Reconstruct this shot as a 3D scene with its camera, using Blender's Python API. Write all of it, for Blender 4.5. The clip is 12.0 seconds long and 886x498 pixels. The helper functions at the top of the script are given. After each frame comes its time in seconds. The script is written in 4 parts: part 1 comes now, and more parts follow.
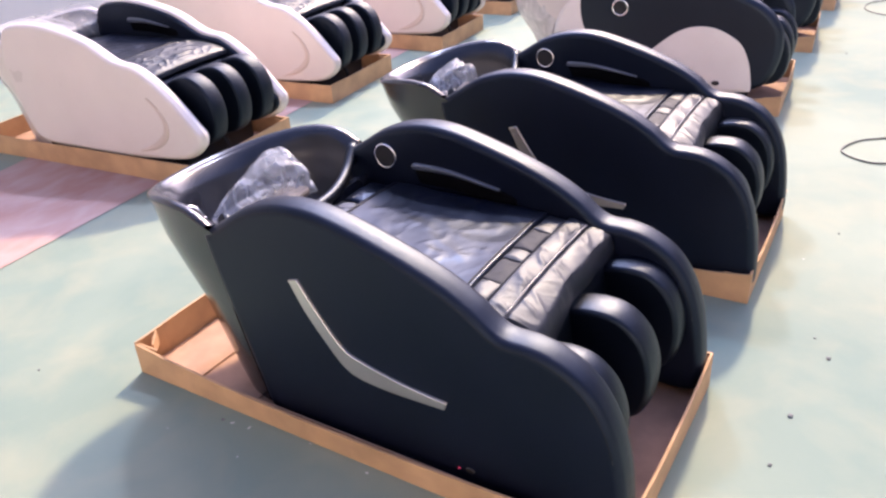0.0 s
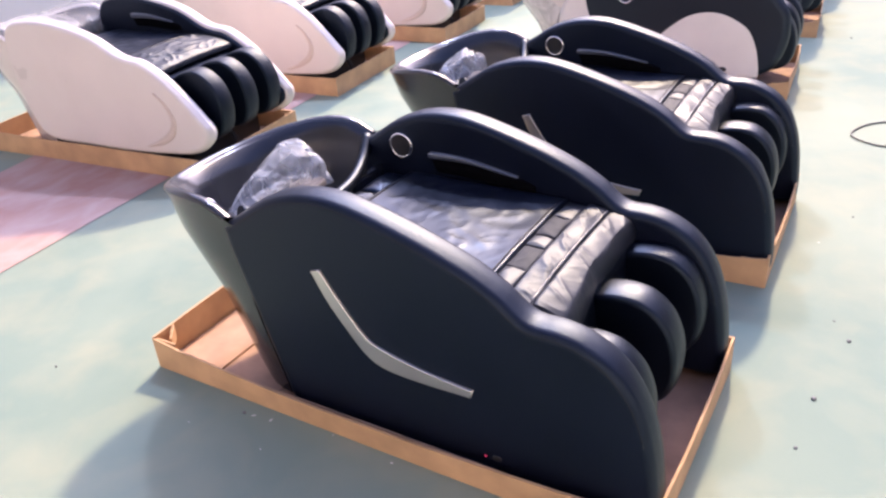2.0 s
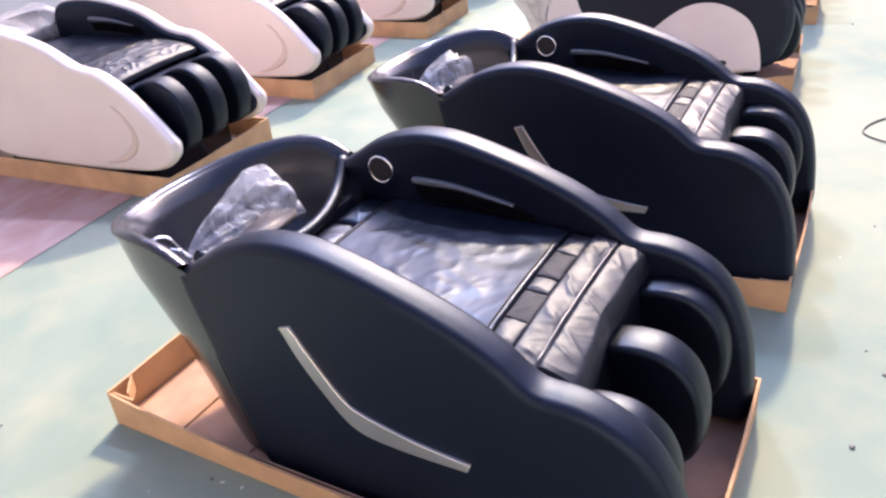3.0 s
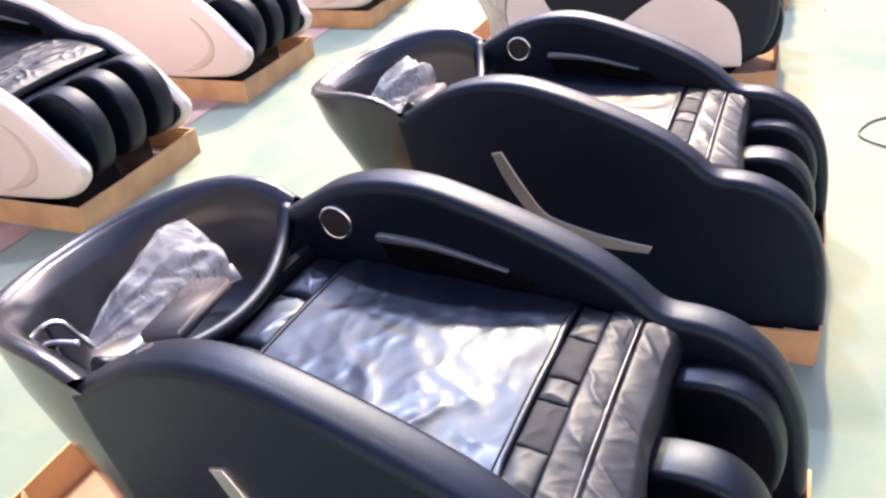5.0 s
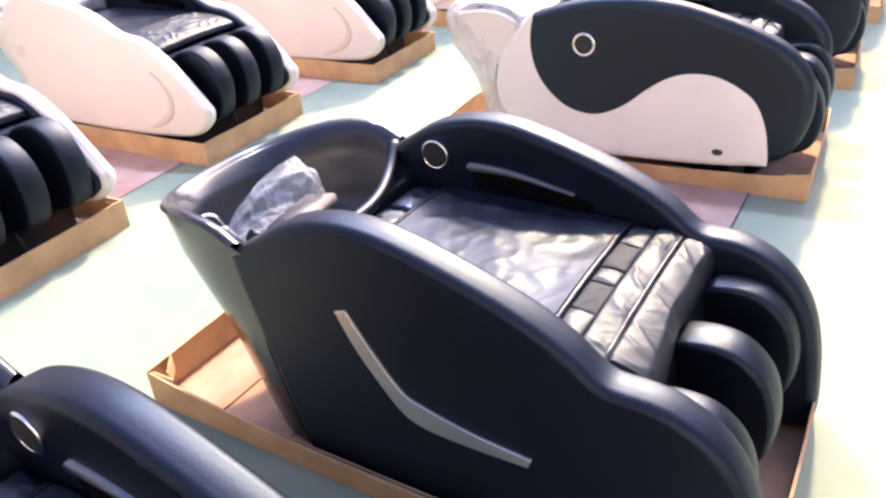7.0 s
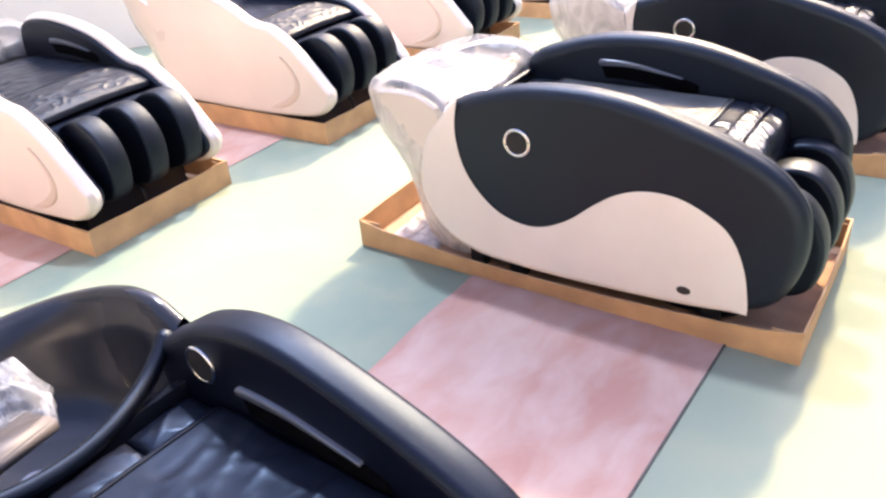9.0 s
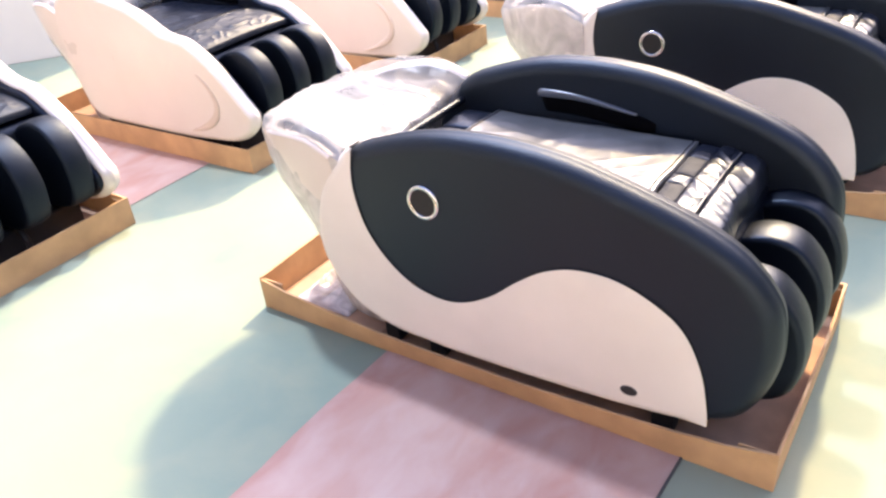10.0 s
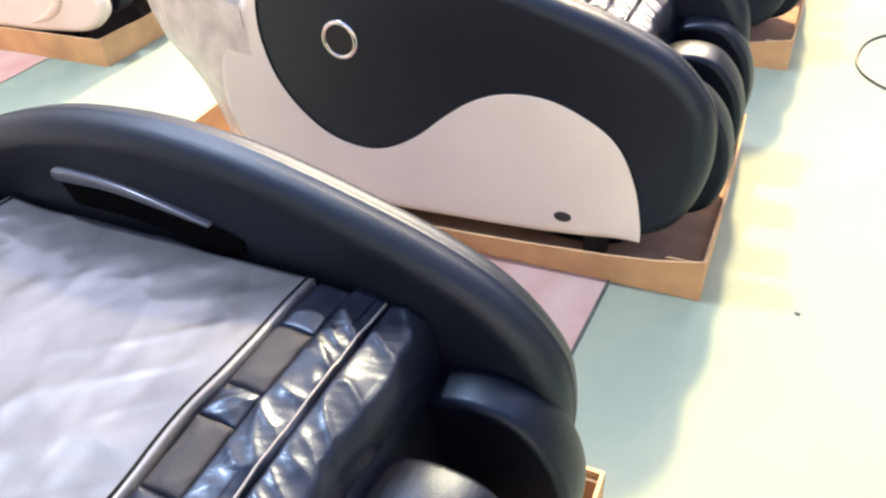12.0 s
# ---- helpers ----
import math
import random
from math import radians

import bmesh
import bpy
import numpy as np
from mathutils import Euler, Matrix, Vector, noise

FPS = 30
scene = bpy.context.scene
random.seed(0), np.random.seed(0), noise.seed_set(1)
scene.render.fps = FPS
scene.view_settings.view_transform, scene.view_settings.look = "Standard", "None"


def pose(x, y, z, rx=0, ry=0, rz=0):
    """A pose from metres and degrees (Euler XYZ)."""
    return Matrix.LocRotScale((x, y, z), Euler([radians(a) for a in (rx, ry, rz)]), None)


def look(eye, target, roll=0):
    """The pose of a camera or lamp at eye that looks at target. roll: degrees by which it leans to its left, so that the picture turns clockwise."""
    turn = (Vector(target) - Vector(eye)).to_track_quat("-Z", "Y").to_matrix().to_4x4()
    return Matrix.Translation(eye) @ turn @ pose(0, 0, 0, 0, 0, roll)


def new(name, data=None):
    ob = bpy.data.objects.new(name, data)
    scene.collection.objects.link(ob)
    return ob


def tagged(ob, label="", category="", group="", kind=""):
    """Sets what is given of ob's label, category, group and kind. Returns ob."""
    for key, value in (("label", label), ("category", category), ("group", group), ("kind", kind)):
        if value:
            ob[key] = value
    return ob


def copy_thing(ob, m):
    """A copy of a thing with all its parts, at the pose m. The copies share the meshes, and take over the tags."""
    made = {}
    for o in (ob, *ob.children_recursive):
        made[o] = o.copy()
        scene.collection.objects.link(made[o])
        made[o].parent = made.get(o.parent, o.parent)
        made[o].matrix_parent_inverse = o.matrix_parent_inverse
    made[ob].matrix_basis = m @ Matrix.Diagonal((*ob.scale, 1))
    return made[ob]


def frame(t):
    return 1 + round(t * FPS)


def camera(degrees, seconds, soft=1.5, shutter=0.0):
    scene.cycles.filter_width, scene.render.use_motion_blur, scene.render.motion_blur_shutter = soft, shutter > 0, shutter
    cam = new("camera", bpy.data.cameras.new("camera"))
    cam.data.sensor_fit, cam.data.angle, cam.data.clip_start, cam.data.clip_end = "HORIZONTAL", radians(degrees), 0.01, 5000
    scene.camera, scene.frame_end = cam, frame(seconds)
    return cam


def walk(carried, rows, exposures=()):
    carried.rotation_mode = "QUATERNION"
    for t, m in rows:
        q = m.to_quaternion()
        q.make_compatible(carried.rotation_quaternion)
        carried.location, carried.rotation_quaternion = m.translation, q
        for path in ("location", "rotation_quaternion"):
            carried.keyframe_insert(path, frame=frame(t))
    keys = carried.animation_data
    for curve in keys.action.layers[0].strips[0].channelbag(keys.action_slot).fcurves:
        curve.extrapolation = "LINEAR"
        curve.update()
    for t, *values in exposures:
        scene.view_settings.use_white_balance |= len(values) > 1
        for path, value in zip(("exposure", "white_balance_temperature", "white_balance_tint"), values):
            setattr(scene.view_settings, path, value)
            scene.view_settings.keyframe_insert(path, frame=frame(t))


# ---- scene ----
cam = camera(59.0, 12.0, soft=2.5)
PATH = [
    (0, (0.428, 0.107, 1.674), (0.243, 1.854, 0.719), -3.5),
    (0.5, (0.426, 0.081, 1.669), (0.24, 1.833, 0.722), -3.6),
    (1, (0.408, 0.057, 1.665), (0.227, 1.809, 0.718), -3.6),
    (1.5, (0.381, 0.051, 1.662), (0.198, 1.799, 0.708), -3.9),
    (2, (0.358, 0.103, 1.658), (0.178, 1.844, 0.689), -4.4),
    (2.5, (0.362, 0.25, 1.646), (0.192, 1.985, 0.665), -4.9),
    (3, (0.338, 0.432, 1.646), (0.188, 2.157, 0.646), -5.5),
    (3.2, (0.309, 0.489, 1.646), (0.176, 2.211, 0.639), -5.9),
    (5, (0.241, 0.961, 1.61), (0.235, 2.656, 0.549), -4.8),
    (5.5, (0.366, 1.143, 1.635), (0.289, 2.852, 0.597), -3.8),
    (6, (0.469, 1.337, 1.623), (0.278, 3.054, 0.615), -4.4),
    (6.5, (0.623, 1.542, 1.614), (0.397, 3.259, 0.612), -4.6),
    (7, (0.875, 1.674, 1.589), (0.639, 3.392, 0.594), -4.3),
    (7.5, (1.054, 1.835, 1.621), (0.786, 3.544, 0.618), -3.9),
    (9.5, (1.487, 2.976, 1.666), (1.06, 4.652, 0.661), -5.6),
    (9.7, (1.523, 3.104, 1.653), (1.095, 4.774, 0.639), -5.7),
    (10, (1.613, 3.312, 1.609), (1.187, 4.973, 0.581), -5.9),
    (10.5, (1.719, 3.623, 1.55), (1.326, 5.263, 0.475), -6.2),
    (11, (1.792, 3.991, 1.455), (1.447, 5.604, 0.324), -6.4),
    (11.5, (1.957, 4.288, 1.398), (1.69, 5.883, 0.222), -7.0),
    (12, (2.142, 4.617, 1.39), (2.003, 6.206, 0.184), -4.4),
]
EXPOSURES = [(0.0, 2.03, 5730, 38), (3.2, 2.13, 5710, 37), (5.0, 2.33, 6010, 32), (6.5, 2.47, 5950, 32), (7.5, 2.55, 6000, 30), (9.5, 2.49, 6320, 28), (11.0, 2.49, 6320, 26), (11.5, 2.64, 6420, 24), (12.0, 2.68, 6620, 22)]
walk(cam, [(t, look(eye, target, roll)) for t, eye, target, roll in PATH], EXPOSURES)


# ---------------------------------------------------------------- light
SUN_FROM = Vector((2.45, 9.5, 8.2))
world = bpy.data.worlds.new("sky")
scene.world = world
world.use_nodes = True
wn = world.node_tree.nodes
sky = wn.new("ShaderNodeTexSky")
sky.sky_type, sky.sun_disc = "NISHITA", False
sky.air_density, sky.dust_density, sky.ozone_density = 1.0, 3.0, 0.8
sky.sun_elevation, sky.sun_rotation = radians(40), radians(14.5)
wn["Background"].inputs["Strength"].default_value = 0.1
world.node_tree.links.new(sky.outputs[0], wn["Background"].inputs["Color"])
sun = new("sun", bpy.data.lights.new("sun", "SUN"))
sun.data.energy, sun.data.angle, sun.data.color = 1.65, radians(3.4), (1.0, 0.80, 0.39)
sun.matrix_world = look(SUN_FROM, (0, 0, 0))
# area lamp added out of view, inferred from the short shadows beside the trays
overhead_lamp = new("added_overhead_light", bpy.data.lights.new("added_overhead_light", "AREA"))
overhead_lamp.data.shape, overhead_lamp.data.size, overhead_lamp.data.energy, overhead_lamp.data.color = "SQUARE", 0.4, 108, (0.80, 0.93, 1.0)
overhead_lamp.matrix_world = pose(-0.6, 7.5, 7.1)


# ---------------------------------------------------------------- materials
def material(name, base, rough=0.5, metal=0.0, vary=0.12, scale=6.0, grain=300.0, bump=0.08, second=None, coat=0.0, depth=0.002, spec=0.5, cool=0.0):
    """Base colour with large and fine variation, roughness variation and a fine relief."""
    m = bpy.data.materials.new(name)
    m.use_nodes = True
    nt = m.node_tree
    n, l = nt.nodes, nt.links
    p = n["Principled BSDF"]
    tc = n.new("ShaderNodeTexCoord")
    big, fine = n.new("ShaderNodeTexNoise"), n.new("ShaderNodeTexNoise")
    big.inputs["Scale"].default_value, big.inputs["Detail"].default_value = scale, 5
    fine.inputs["Scale"].default_value, fine.inputs["Detail"].default_value = grain, 2
    l.new(tc.outputs["Object"], big.inputs["Vector"])
    l.new(tc.outputs["Object"], fine.inputs["Vector"])
    ramp = n.new("ShaderNodeValToRGB")
    other = second or [c * (1 - vary * 2) for c in base]
    ramp.color_ramp.elements[0].position, ramp.color_ramp.elements[1].position = 0.32, 0.66
    ramp.color_ramp.elements[0].color = (*other, 1)
    ramp.color_ramp.elements[1].color = (*base, 1)
    l.new(big.outputs["Fac"], ramp.inputs["Fac"])
    l.new(ramp.outputs["Color"], p.inputs["Base Color"])
    mr = n.new("ShaderNodeMapRange")
    mr.inputs["To Min"].default_value, mr.inputs["To Max"].default_value = max(rough - 0.08, 0.02), min(rough + 0.08, 1)
    l.new(big.outputs["Fac"], mr.inputs["Value"])
    l.new(mr.outputs[0], p.inputs["Roughness"])
    p.inputs["Metallic"].default_value = metal
    p.inputs["Specular IOR Level"].default_value = spec
    p.inputs["Specular Tint"].default_value = (1 - 0.46 * cool, 1 - 0.27 * cool, 1, 1)
    p.inputs["Coat Weight"].default_value = coat
    p.inputs["Coat Roughness"].default_value = 0.15
    b = n.new("ShaderNodeBump")
    b.inputs["Strength"].default_value, b.inputs["Distance"].default_value = bump, depth
    l.new(fine.outputs["Fac"], b.inputs["Height"])
    l.new(b.outputs["Normal"], p.inputs["Normal"])
    return m


def film_material(name, tint, cover, rough=0.25, spread=(0.25, 0.2), crease=0.4, size=14, thin=None):
    """Thin clear plastic film: partly see-through, partly milky and shiny."""
    m = bpy.data.materials.new(name)
    m.use_nodes = True
    n, l = m.node_tree.nodes, m.node_tree.links
    p = n["Principled BSDF"]
    p.inputs["Base Color"].default_value = (*tint, 1)
    p.inputs["Roughness"].default_value = rough
    clear, mix = n.new("ShaderNodeBsdfTransparent"), n.new("ShaderNodeMixShader")
    tc, noi, mr, b = n.new("ShaderNodeTexCoord"), n.new("ShaderNodeTexNoise"), n.new("ShaderNodeMapRange"), n.new("ShaderNodeBump")
    noi.inputs["Scale"].default_value, noi.inputs["Detail"].default_value, noi.inputs["Distortion"].default_value = size, 6, 1.5
    mp = n.new("ShaderNodeMapping")
    mp.inputs["Scale"].default_value = (0.6, 1.6, 0.45)
    mp.inputs["Rotation"].default_value = (0.5, 0.3, 0.6)
    l.new(tc.outputs["Object"], mp.inputs["Vector"])
    l.new(mp.outputs[0], noi.inputs["Vector"])
    mr.inputs["From Min"].default_value, mr.inputs["From Max"].default_value = 0.3, 0.7
    mr.inputs["To Min"].default_value, mr.inputs["To Max"].default_value = max(cover - spread[0], 0.05), min(cover + spread[1], 1)
    l.new(noi.outputs["Fac"], mr.inputs["Value"])
    b.inputs["Strength"].default_value, b.inputs["Distance"].default_value = crease, 0.012
    l.new(noi.outputs["Fac"], b.inputs["Height"])
    l.new(b.outputs["Normal"], p.inputs["Normal"])
    if thin:
        sep, single, both = n.new("ShaderNodeSeparateXYZ"), n.new("ShaderNodeMapRange"), n.new("ShaderNodeMath")
        single.interpolation_type = "SMOOTHSTEP"
        single.inputs["From Min"].default_value, single.inputs["From Max"].default_value = thin
        single.inputs["To Min"].default_value, single.inputs["To Max"].default_value = 1.0, 0.42
        both.operation = "MULTIPLY"
        l.new(tc.outputs["Object"], sep.inputs[0])
        l.new(sep.outputs["Y"], single.inputs["Value"])
        l.new(mr.outputs[0], both.inputs[0])
        l.new(single.outputs[0], both.inputs[1])
        l.new(both.outputs[0], mix.inputs["Fac"])
    else:
        l.new(mr.outputs[0], mix.inputs["Fac"])
    l.new(clear.outputs[0], mix.inputs[1])
    l.new(p.outputs[0], mix.inputs[2])
    l.new(mix.outputs[0], n["Material Output"].inputs["Surface"])
    return m


LEATHER = material("black_leather", (0.0034, 0.0042, 0.0115), 0.41, vary=0.15, scale=5, grain=420, bump=0.3, cool=1.1, spec=0.4)
LEATHER_SOFT = material("soft_black_leather", (0.0014, 0.0020, 0.0055), 0.38, vary=0.15, scale=6, grain=380, bump=0.3, cool=1.0, spec=0.42)
LEATHER_NAP = material("matt_black_leather", (0.0028, 0.004, 0.0085), 0.5, vary=0.2, scale=9, grain=300, bump=0.4, cool=1.0, spec=0.4)
LEATHER_SLATE = material("slate_leather", (0.0058, 0.0078, 0.013), 0.41, vary=0.12, scale=5, grain=420, bump=0.35, cool=0.9, spec=0.5)
LEATHER_CREAM = material("cream_leather", (0.80, 0.75, 0.70), 0.45, vary=0.04, scale=4, grain=420, bump=0.15)
STRAP_LEATHER = material("dull_strap_leather", (0.014, 0.0155, 0.021), 0.47, vary=0.2, scale=9, grain=300, bump=0.2, spec=0.36, cool=0.7)
MAT_LEATHER = material("glossy_mat_leather", (0.008, 0.010, 0.019), 0.33, vary=0.2, scale=9, grain=300, bump=0.15, coat=0.05, spec=0.38, cool=1.1)
PIPING = material("piping", (0.006, 0.007, 0.012), 0.45, spec=0.25)
SHELL_BLACK = material("black_shell_plastic", (0.02, 0.021, 0.027), 0.24, vary=0.1, scale=3, bump=0.02, coat=0.35)
SHELL_WHITE = material("white_shell_plastic", (0.70, 0.63, 0.585), 0.3, vary=0.03, scale=3, bump=0.02, coat=0.2)
SHELL_TAN = material("tan_groove_plastic", (0.62, 0.52, 0.45), 0.4, vary=0.06)
BOWL = material("grey_bowl_ceramic", (0.016, 0.018, 0.026), 0.24, vary=0.1, bump=0.01, coat=0.2, spec=0.4)
CHROME = material("chrome", (0.75, 0.75, 0.76), 0.14, metal=1.0, vary=0.03, bump=0.01)
SATIN = material("satin_silver", (0.60, 0.575, 0.54), 0.3, metal=0.85, vary=0.05, bump=0.05)
STRIP = material("dark_satin_strip", (0.15, 0.17, 0.21), 0.3, metal=0.5, vary=0.06, bump=0.03)
TOUCH = material("grey_touch_panel", (0.10, 0.10, 0.11), 0.22, metal=0.3, vary=0.1, bump=0.02)
# near-black that stands in for shade below the arms and in the panel seams
SHADE_BLACK = material("black_gap_shade", (0.002, 0.002, 0.003), 0.9, spec=0.05)
MAT_FILM = material("film_covered_leather", (0.07, 0.075, 0.085), 0.38, vary=0.18, scale=9, grain=300, bump=0.12, coat=0.5, spec=1.0, cool=0.3)
MESH_BLACK = material("speaker_mesh", (0.008, 0.008, 0.01), 0.6, grain=700, bump=0.6)
DARK_PLASTIC = material("dark_plastic", (0.02, 0.02, 0.022), 0.5)
FOAM = material("grey_foam_pad", (0.13, 0.12, 0.125), 0.55, vary=0.12)
CARD = material("corrugated_cardboard", (0.58, 0.36, 0.185), 0.85, vary=0.13, scale=7, grain=120, bump=0.15)
CARD_INNER = material("inner_cardboard", (0.47, 0.29, 0.19), 0.88, vary=0.14, scale=9, grain=120, bump=0.15)
FILM = film_material("clear_film", (0.62, 0.66, 0.72), 0.3, 0.2, (0.26, 0.26), 0.5, 9)
FILM_WHITE = film_material("milky_film", (0.70, 0.67, 0.655), 0.76, 0.25)
FILM_COVER = film_material("creased_milky_film", (0.47, 0.46, 0.455), 0.72, 0.28, (0.34, 0.2), 0.6, 5.0, (0.44, 0.62))
CABLE = material("cable_rubber", (0.05, 0.05, 0.055), 0.5)
GRIT = material("grit", (0.16, 0.17, 0.17), 0.8)
PLASTER = material("plaster_wall", (0.74, 0.70, 0.66), 0.9, vary=0.04, scale=1.5, grain=80)


LED = material("red_indicator", (0.2, 0.01, 0.04), 0.3)
LED.node_tree.nodes["Principled BSDF"].inputs["Emission Color"].default_value = (1.0, 0.08, 0.16, 1)
LED.node_tree.nodes["Principled BSDF"].inputs["Emission Strength"].default_value = 0.12


def floor_material(name, a, b, c, rough, low=0.5, high=0.72, share=0.45, sizes=(0.9, 5.0), along=None):
    m = bpy.data.materials.new(name)
    m.use_nodes = True
    n, l = m.node_tree.nodes, m.node_tree.links
    p = n["Principled BSDF"]
    tc = n.new("ShaderNodeTexCoord")
    cols = []
    for sc, det, dist in ((sizes[0], 6, 0.6), (sizes[1], 8, 0.35), (90.0, 3, 0.0)):
        t = n.new("ShaderNodeTexNoise")
        t.inputs["Scale"].default_value, t.inputs["Detail"].default_value, t.inputs["Distortion"].default_value = sc, det, dist
        if along is None:
            l.new(tc.outputs["Object"], t.inputs["Vector"])
        else:
            turn = n.new("ShaderNodeMapping")
            turn.inputs["Rotation"].default_value = (0, 0, -radians(along))
            squeeze = n.new("ShaderNodeMapping")
            squeeze.inputs["Scale"].default_value = (0.65, 1.1, 1.0)
            l.new(tc.outputs["Object"], turn.inputs["Vector"])
            l.new(turn.outputs[0], squeeze.inputs["Vector"])
            l.new(squeeze.outputs[0], t.inputs["Vector"])
        cols.append(t)
    r1, r2 = n.new("ShaderNodeValToRGB"), n.new("ShaderNodeValToRGB")
    r1.color_ramp.elements[0].position, r1.color_ramp.elements[1].position = 0.35, 0.65
    r1.color_ramp.elements[0].color, r1.color_ramp.elements[1].color = (*a, 1), (*b, 1)
    r2.color_ramp.elements[0].position, r2.color_ramp.elements[1].position = low, high
    r2.color_ramp.elements[0].color, r2.color_ramp.elements[1].color = (0, 0, 0, 1), (share, share, share, 1)
    mix = n.new("ShaderNodeMixRGB")
    mix.inputs["Color2"].default_value = (*c, 1)
    l.new(cols[0].outputs["Fac"], r1.inputs["Fac"])
    l.new(cols[1].outputs["Fac"], r2.inputs["Fac"])
    l.new(r2.outputs["Color"], mix.inputs["Fac"])
    l.new(r1.outputs["Color"], mix.inputs["Color1"])
    l.new(mix.outputs[0], p.inputs["Base Color"])
    mr = n.new("ShaderNodeMapRange")
    mr.inputs["To Min"].default_value, mr.inputs["To Max"].default_value = rough - 0.12, rough + 0.15
    l.new(cols[1].outputs["Fac"], mr.inputs["Value"])
    l.new(mr.outputs[0], p.inputs["Roughness"])
    p.inputs["Specular IOR Level"].default_value = 0.05
    bp = n.new("ShaderNodeBump")
    bp.inputs["Strength"].default_value, bp.inputs["Distance"].default_value = 0.12, 0.002
    l.new(cols[2].outputs["Fac"], bp.inputs["Height"])
    l.new(bp.outputs["Normal"], p.inputs["Normal"])
    return m


FLOOR = floor_material("mint_painted_concrete", (0.168, 0.235, 0.198), (0.25, 0.30, 0.235), (0.335, 0.335, 0.235), 0.58, 0.44, 0.74, 0.4, (0.7, 3.6))
PINK = floor_material("worn_pink_floor_paint", (0.36, 0.20, 0.17), (0.41, 0.27, 0.235), (0.48, 0.40, 0.375), 0.55, 0.38, 0.68, 0.5, (2.2, 7.0), 65.5)


# ---------------------------------------------------------------- mesh tools
def part(name, bm, mat, parent=None, label="", smooth=True):
    bmesh.ops.recalc_face_normals(bm, faces=bm.faces)
    me = bpy.data.meshes.new(name)
    bm.to_mesh(me)
    bm.free()
    me.materials.append(mat)
    if smooth:
        me.polygons.foreach_set("use_smooth", [len(q.vertices) < 7 for q in me.polygons])
    ob = new(name, me)
    ob.parent = parent
    if label:
        ob["label"] = label
    return ob


def thing(name, label, category, group=""):
    return tagged(new(name), label, category, group)


def loop_of(pts, n=110, closed=True):
    """A smooth curve through the points (Catmull-Rom), evenly stepped."""
    k = len(pts)
    dim = len(pts[0])
    out = []
    for i in range(k if closed else k - 1):
        q = [pts[(i + j) % k] if closed else pts[min(max(i + j, 0), k - 1)] for j in (-1, 0, 1, 2)]
        for s in range(16):
            t = s / 16
            out.append([0.5 * (2 * q[1][d] + (q[2][d] - q[0][d]) * t + (2 * q[0][d] - 5 * q[1][d] + 4 * q[2][d] - q[3][d]) * t * t
                               + (3 * q[1][d] - q[0][d] - 3 * q[2][d] + q[3][d]) * t ** 3) for d in range(dim)])
    out.append(list(pts[0] if closed else pts[-1]))
    a = np.array(out)
    d = np.concatenate([[0], np.cumsum(np.linalg.norm(np.diff(a, axis=0), axis=1))])
    u = np.linspace(0, d[-1], n + 1 if closed else n)
    b = np.stack([np.interp(u, d, a[:, j]) for j in range(dim)], 1)
    return b[:-1] if closed else b


def inward(loop):
    """Inward normals and the largest safe inset of a closed loop in x and z."""
    area = np.sum(loop[:, 0] * np.roll(loop[:, 1], -1) - np.roll(loop[:, 0], -1) * loop[:, 1])
    if area < 0:
        loop = loop[::-1].copy()
    t = np.roll(loop, -1, 0) - np.roll(loop, 1, 0)
    t /= np.linalg.norm(t, axis=1)[:, None] + 1e-9
    nrm = np.stack([-t[:, 1], t[:, 0]], 1)
    e = np.roll(loop, -1, 0) - loop
    ang = np.arctan2(e[:, 1], e[:, 0])
    turn = (ang - np.roll(ang, 1) + math.pi) % (2 * math.pi) - math.pi
    seg = np.linalg.norm(e, axis=1)
    safe = np.where(turn > 1e-3, 0.85 * seg / np.maximum(turn, 1e-3), 1.0)
    return loop, nrm, safe


def slab(loop, y0, y1, r, steps=6, band=0.0):
    """A padded board: a closed outline in x and z, from y0 to y1, its edges rounded by r; band swells the strip between the faces."""
    loop, nrm, safe = inward(np.array(loop))
    rr = np.minimum(np.full(len(loop), r), safe)
    for _ in range(6):
        rr = np.minimum(rr, (np.roll(rr, 1) + rr + np.roll(rr, -1)) / 3 + 0.002)
    bm = bmesh.new()
    rings = []

    def ring(y, inset):
        pts = loop + nrm * inset[:, None]
        return [bm.verts.new((p[0], yy, p[1])) for p, yy in zip(pts, y)]

    angles = [math.pi / 2 * i / steps for i in range(steps + 1)]
    rings.append(ring(y0 + 0 * rr, rr * 1.1 + 0.0003))
    for a in angles:
        rings.append(ring(y0 + rr * (1 - math.cos(a)), rr * (1 - math.sin(a))))
    for f in (0.12, 0.25, 0.4, 0.5, 0.6, 0.75, 0.88) if band else ():
        rings.append(ring((y0 + rr) * (1 - f) + (y1 - rr) * f, 0 * rr - band * 4 * f * (1 - f)))
    for a in reversed(angles):
        rings.append(ring(y1 - rr * (1 - math.cos(a)), rr * (1 - math.sin(a))))
    rings.append(ring(y1 + 0 * rr, rr * 1.1 + 0.0003))
    n = len(loop)
    for r0, r1 in zip(rings, rings[1:]):
        for i in range(n):
            bm.faces.new((r0[i], r0[(i + 1) % n], r1[(i + 1) % n], r1[i]))
    bm.faces.new(rings[0])
    bm.faces.new(rings[-1])
    return bm


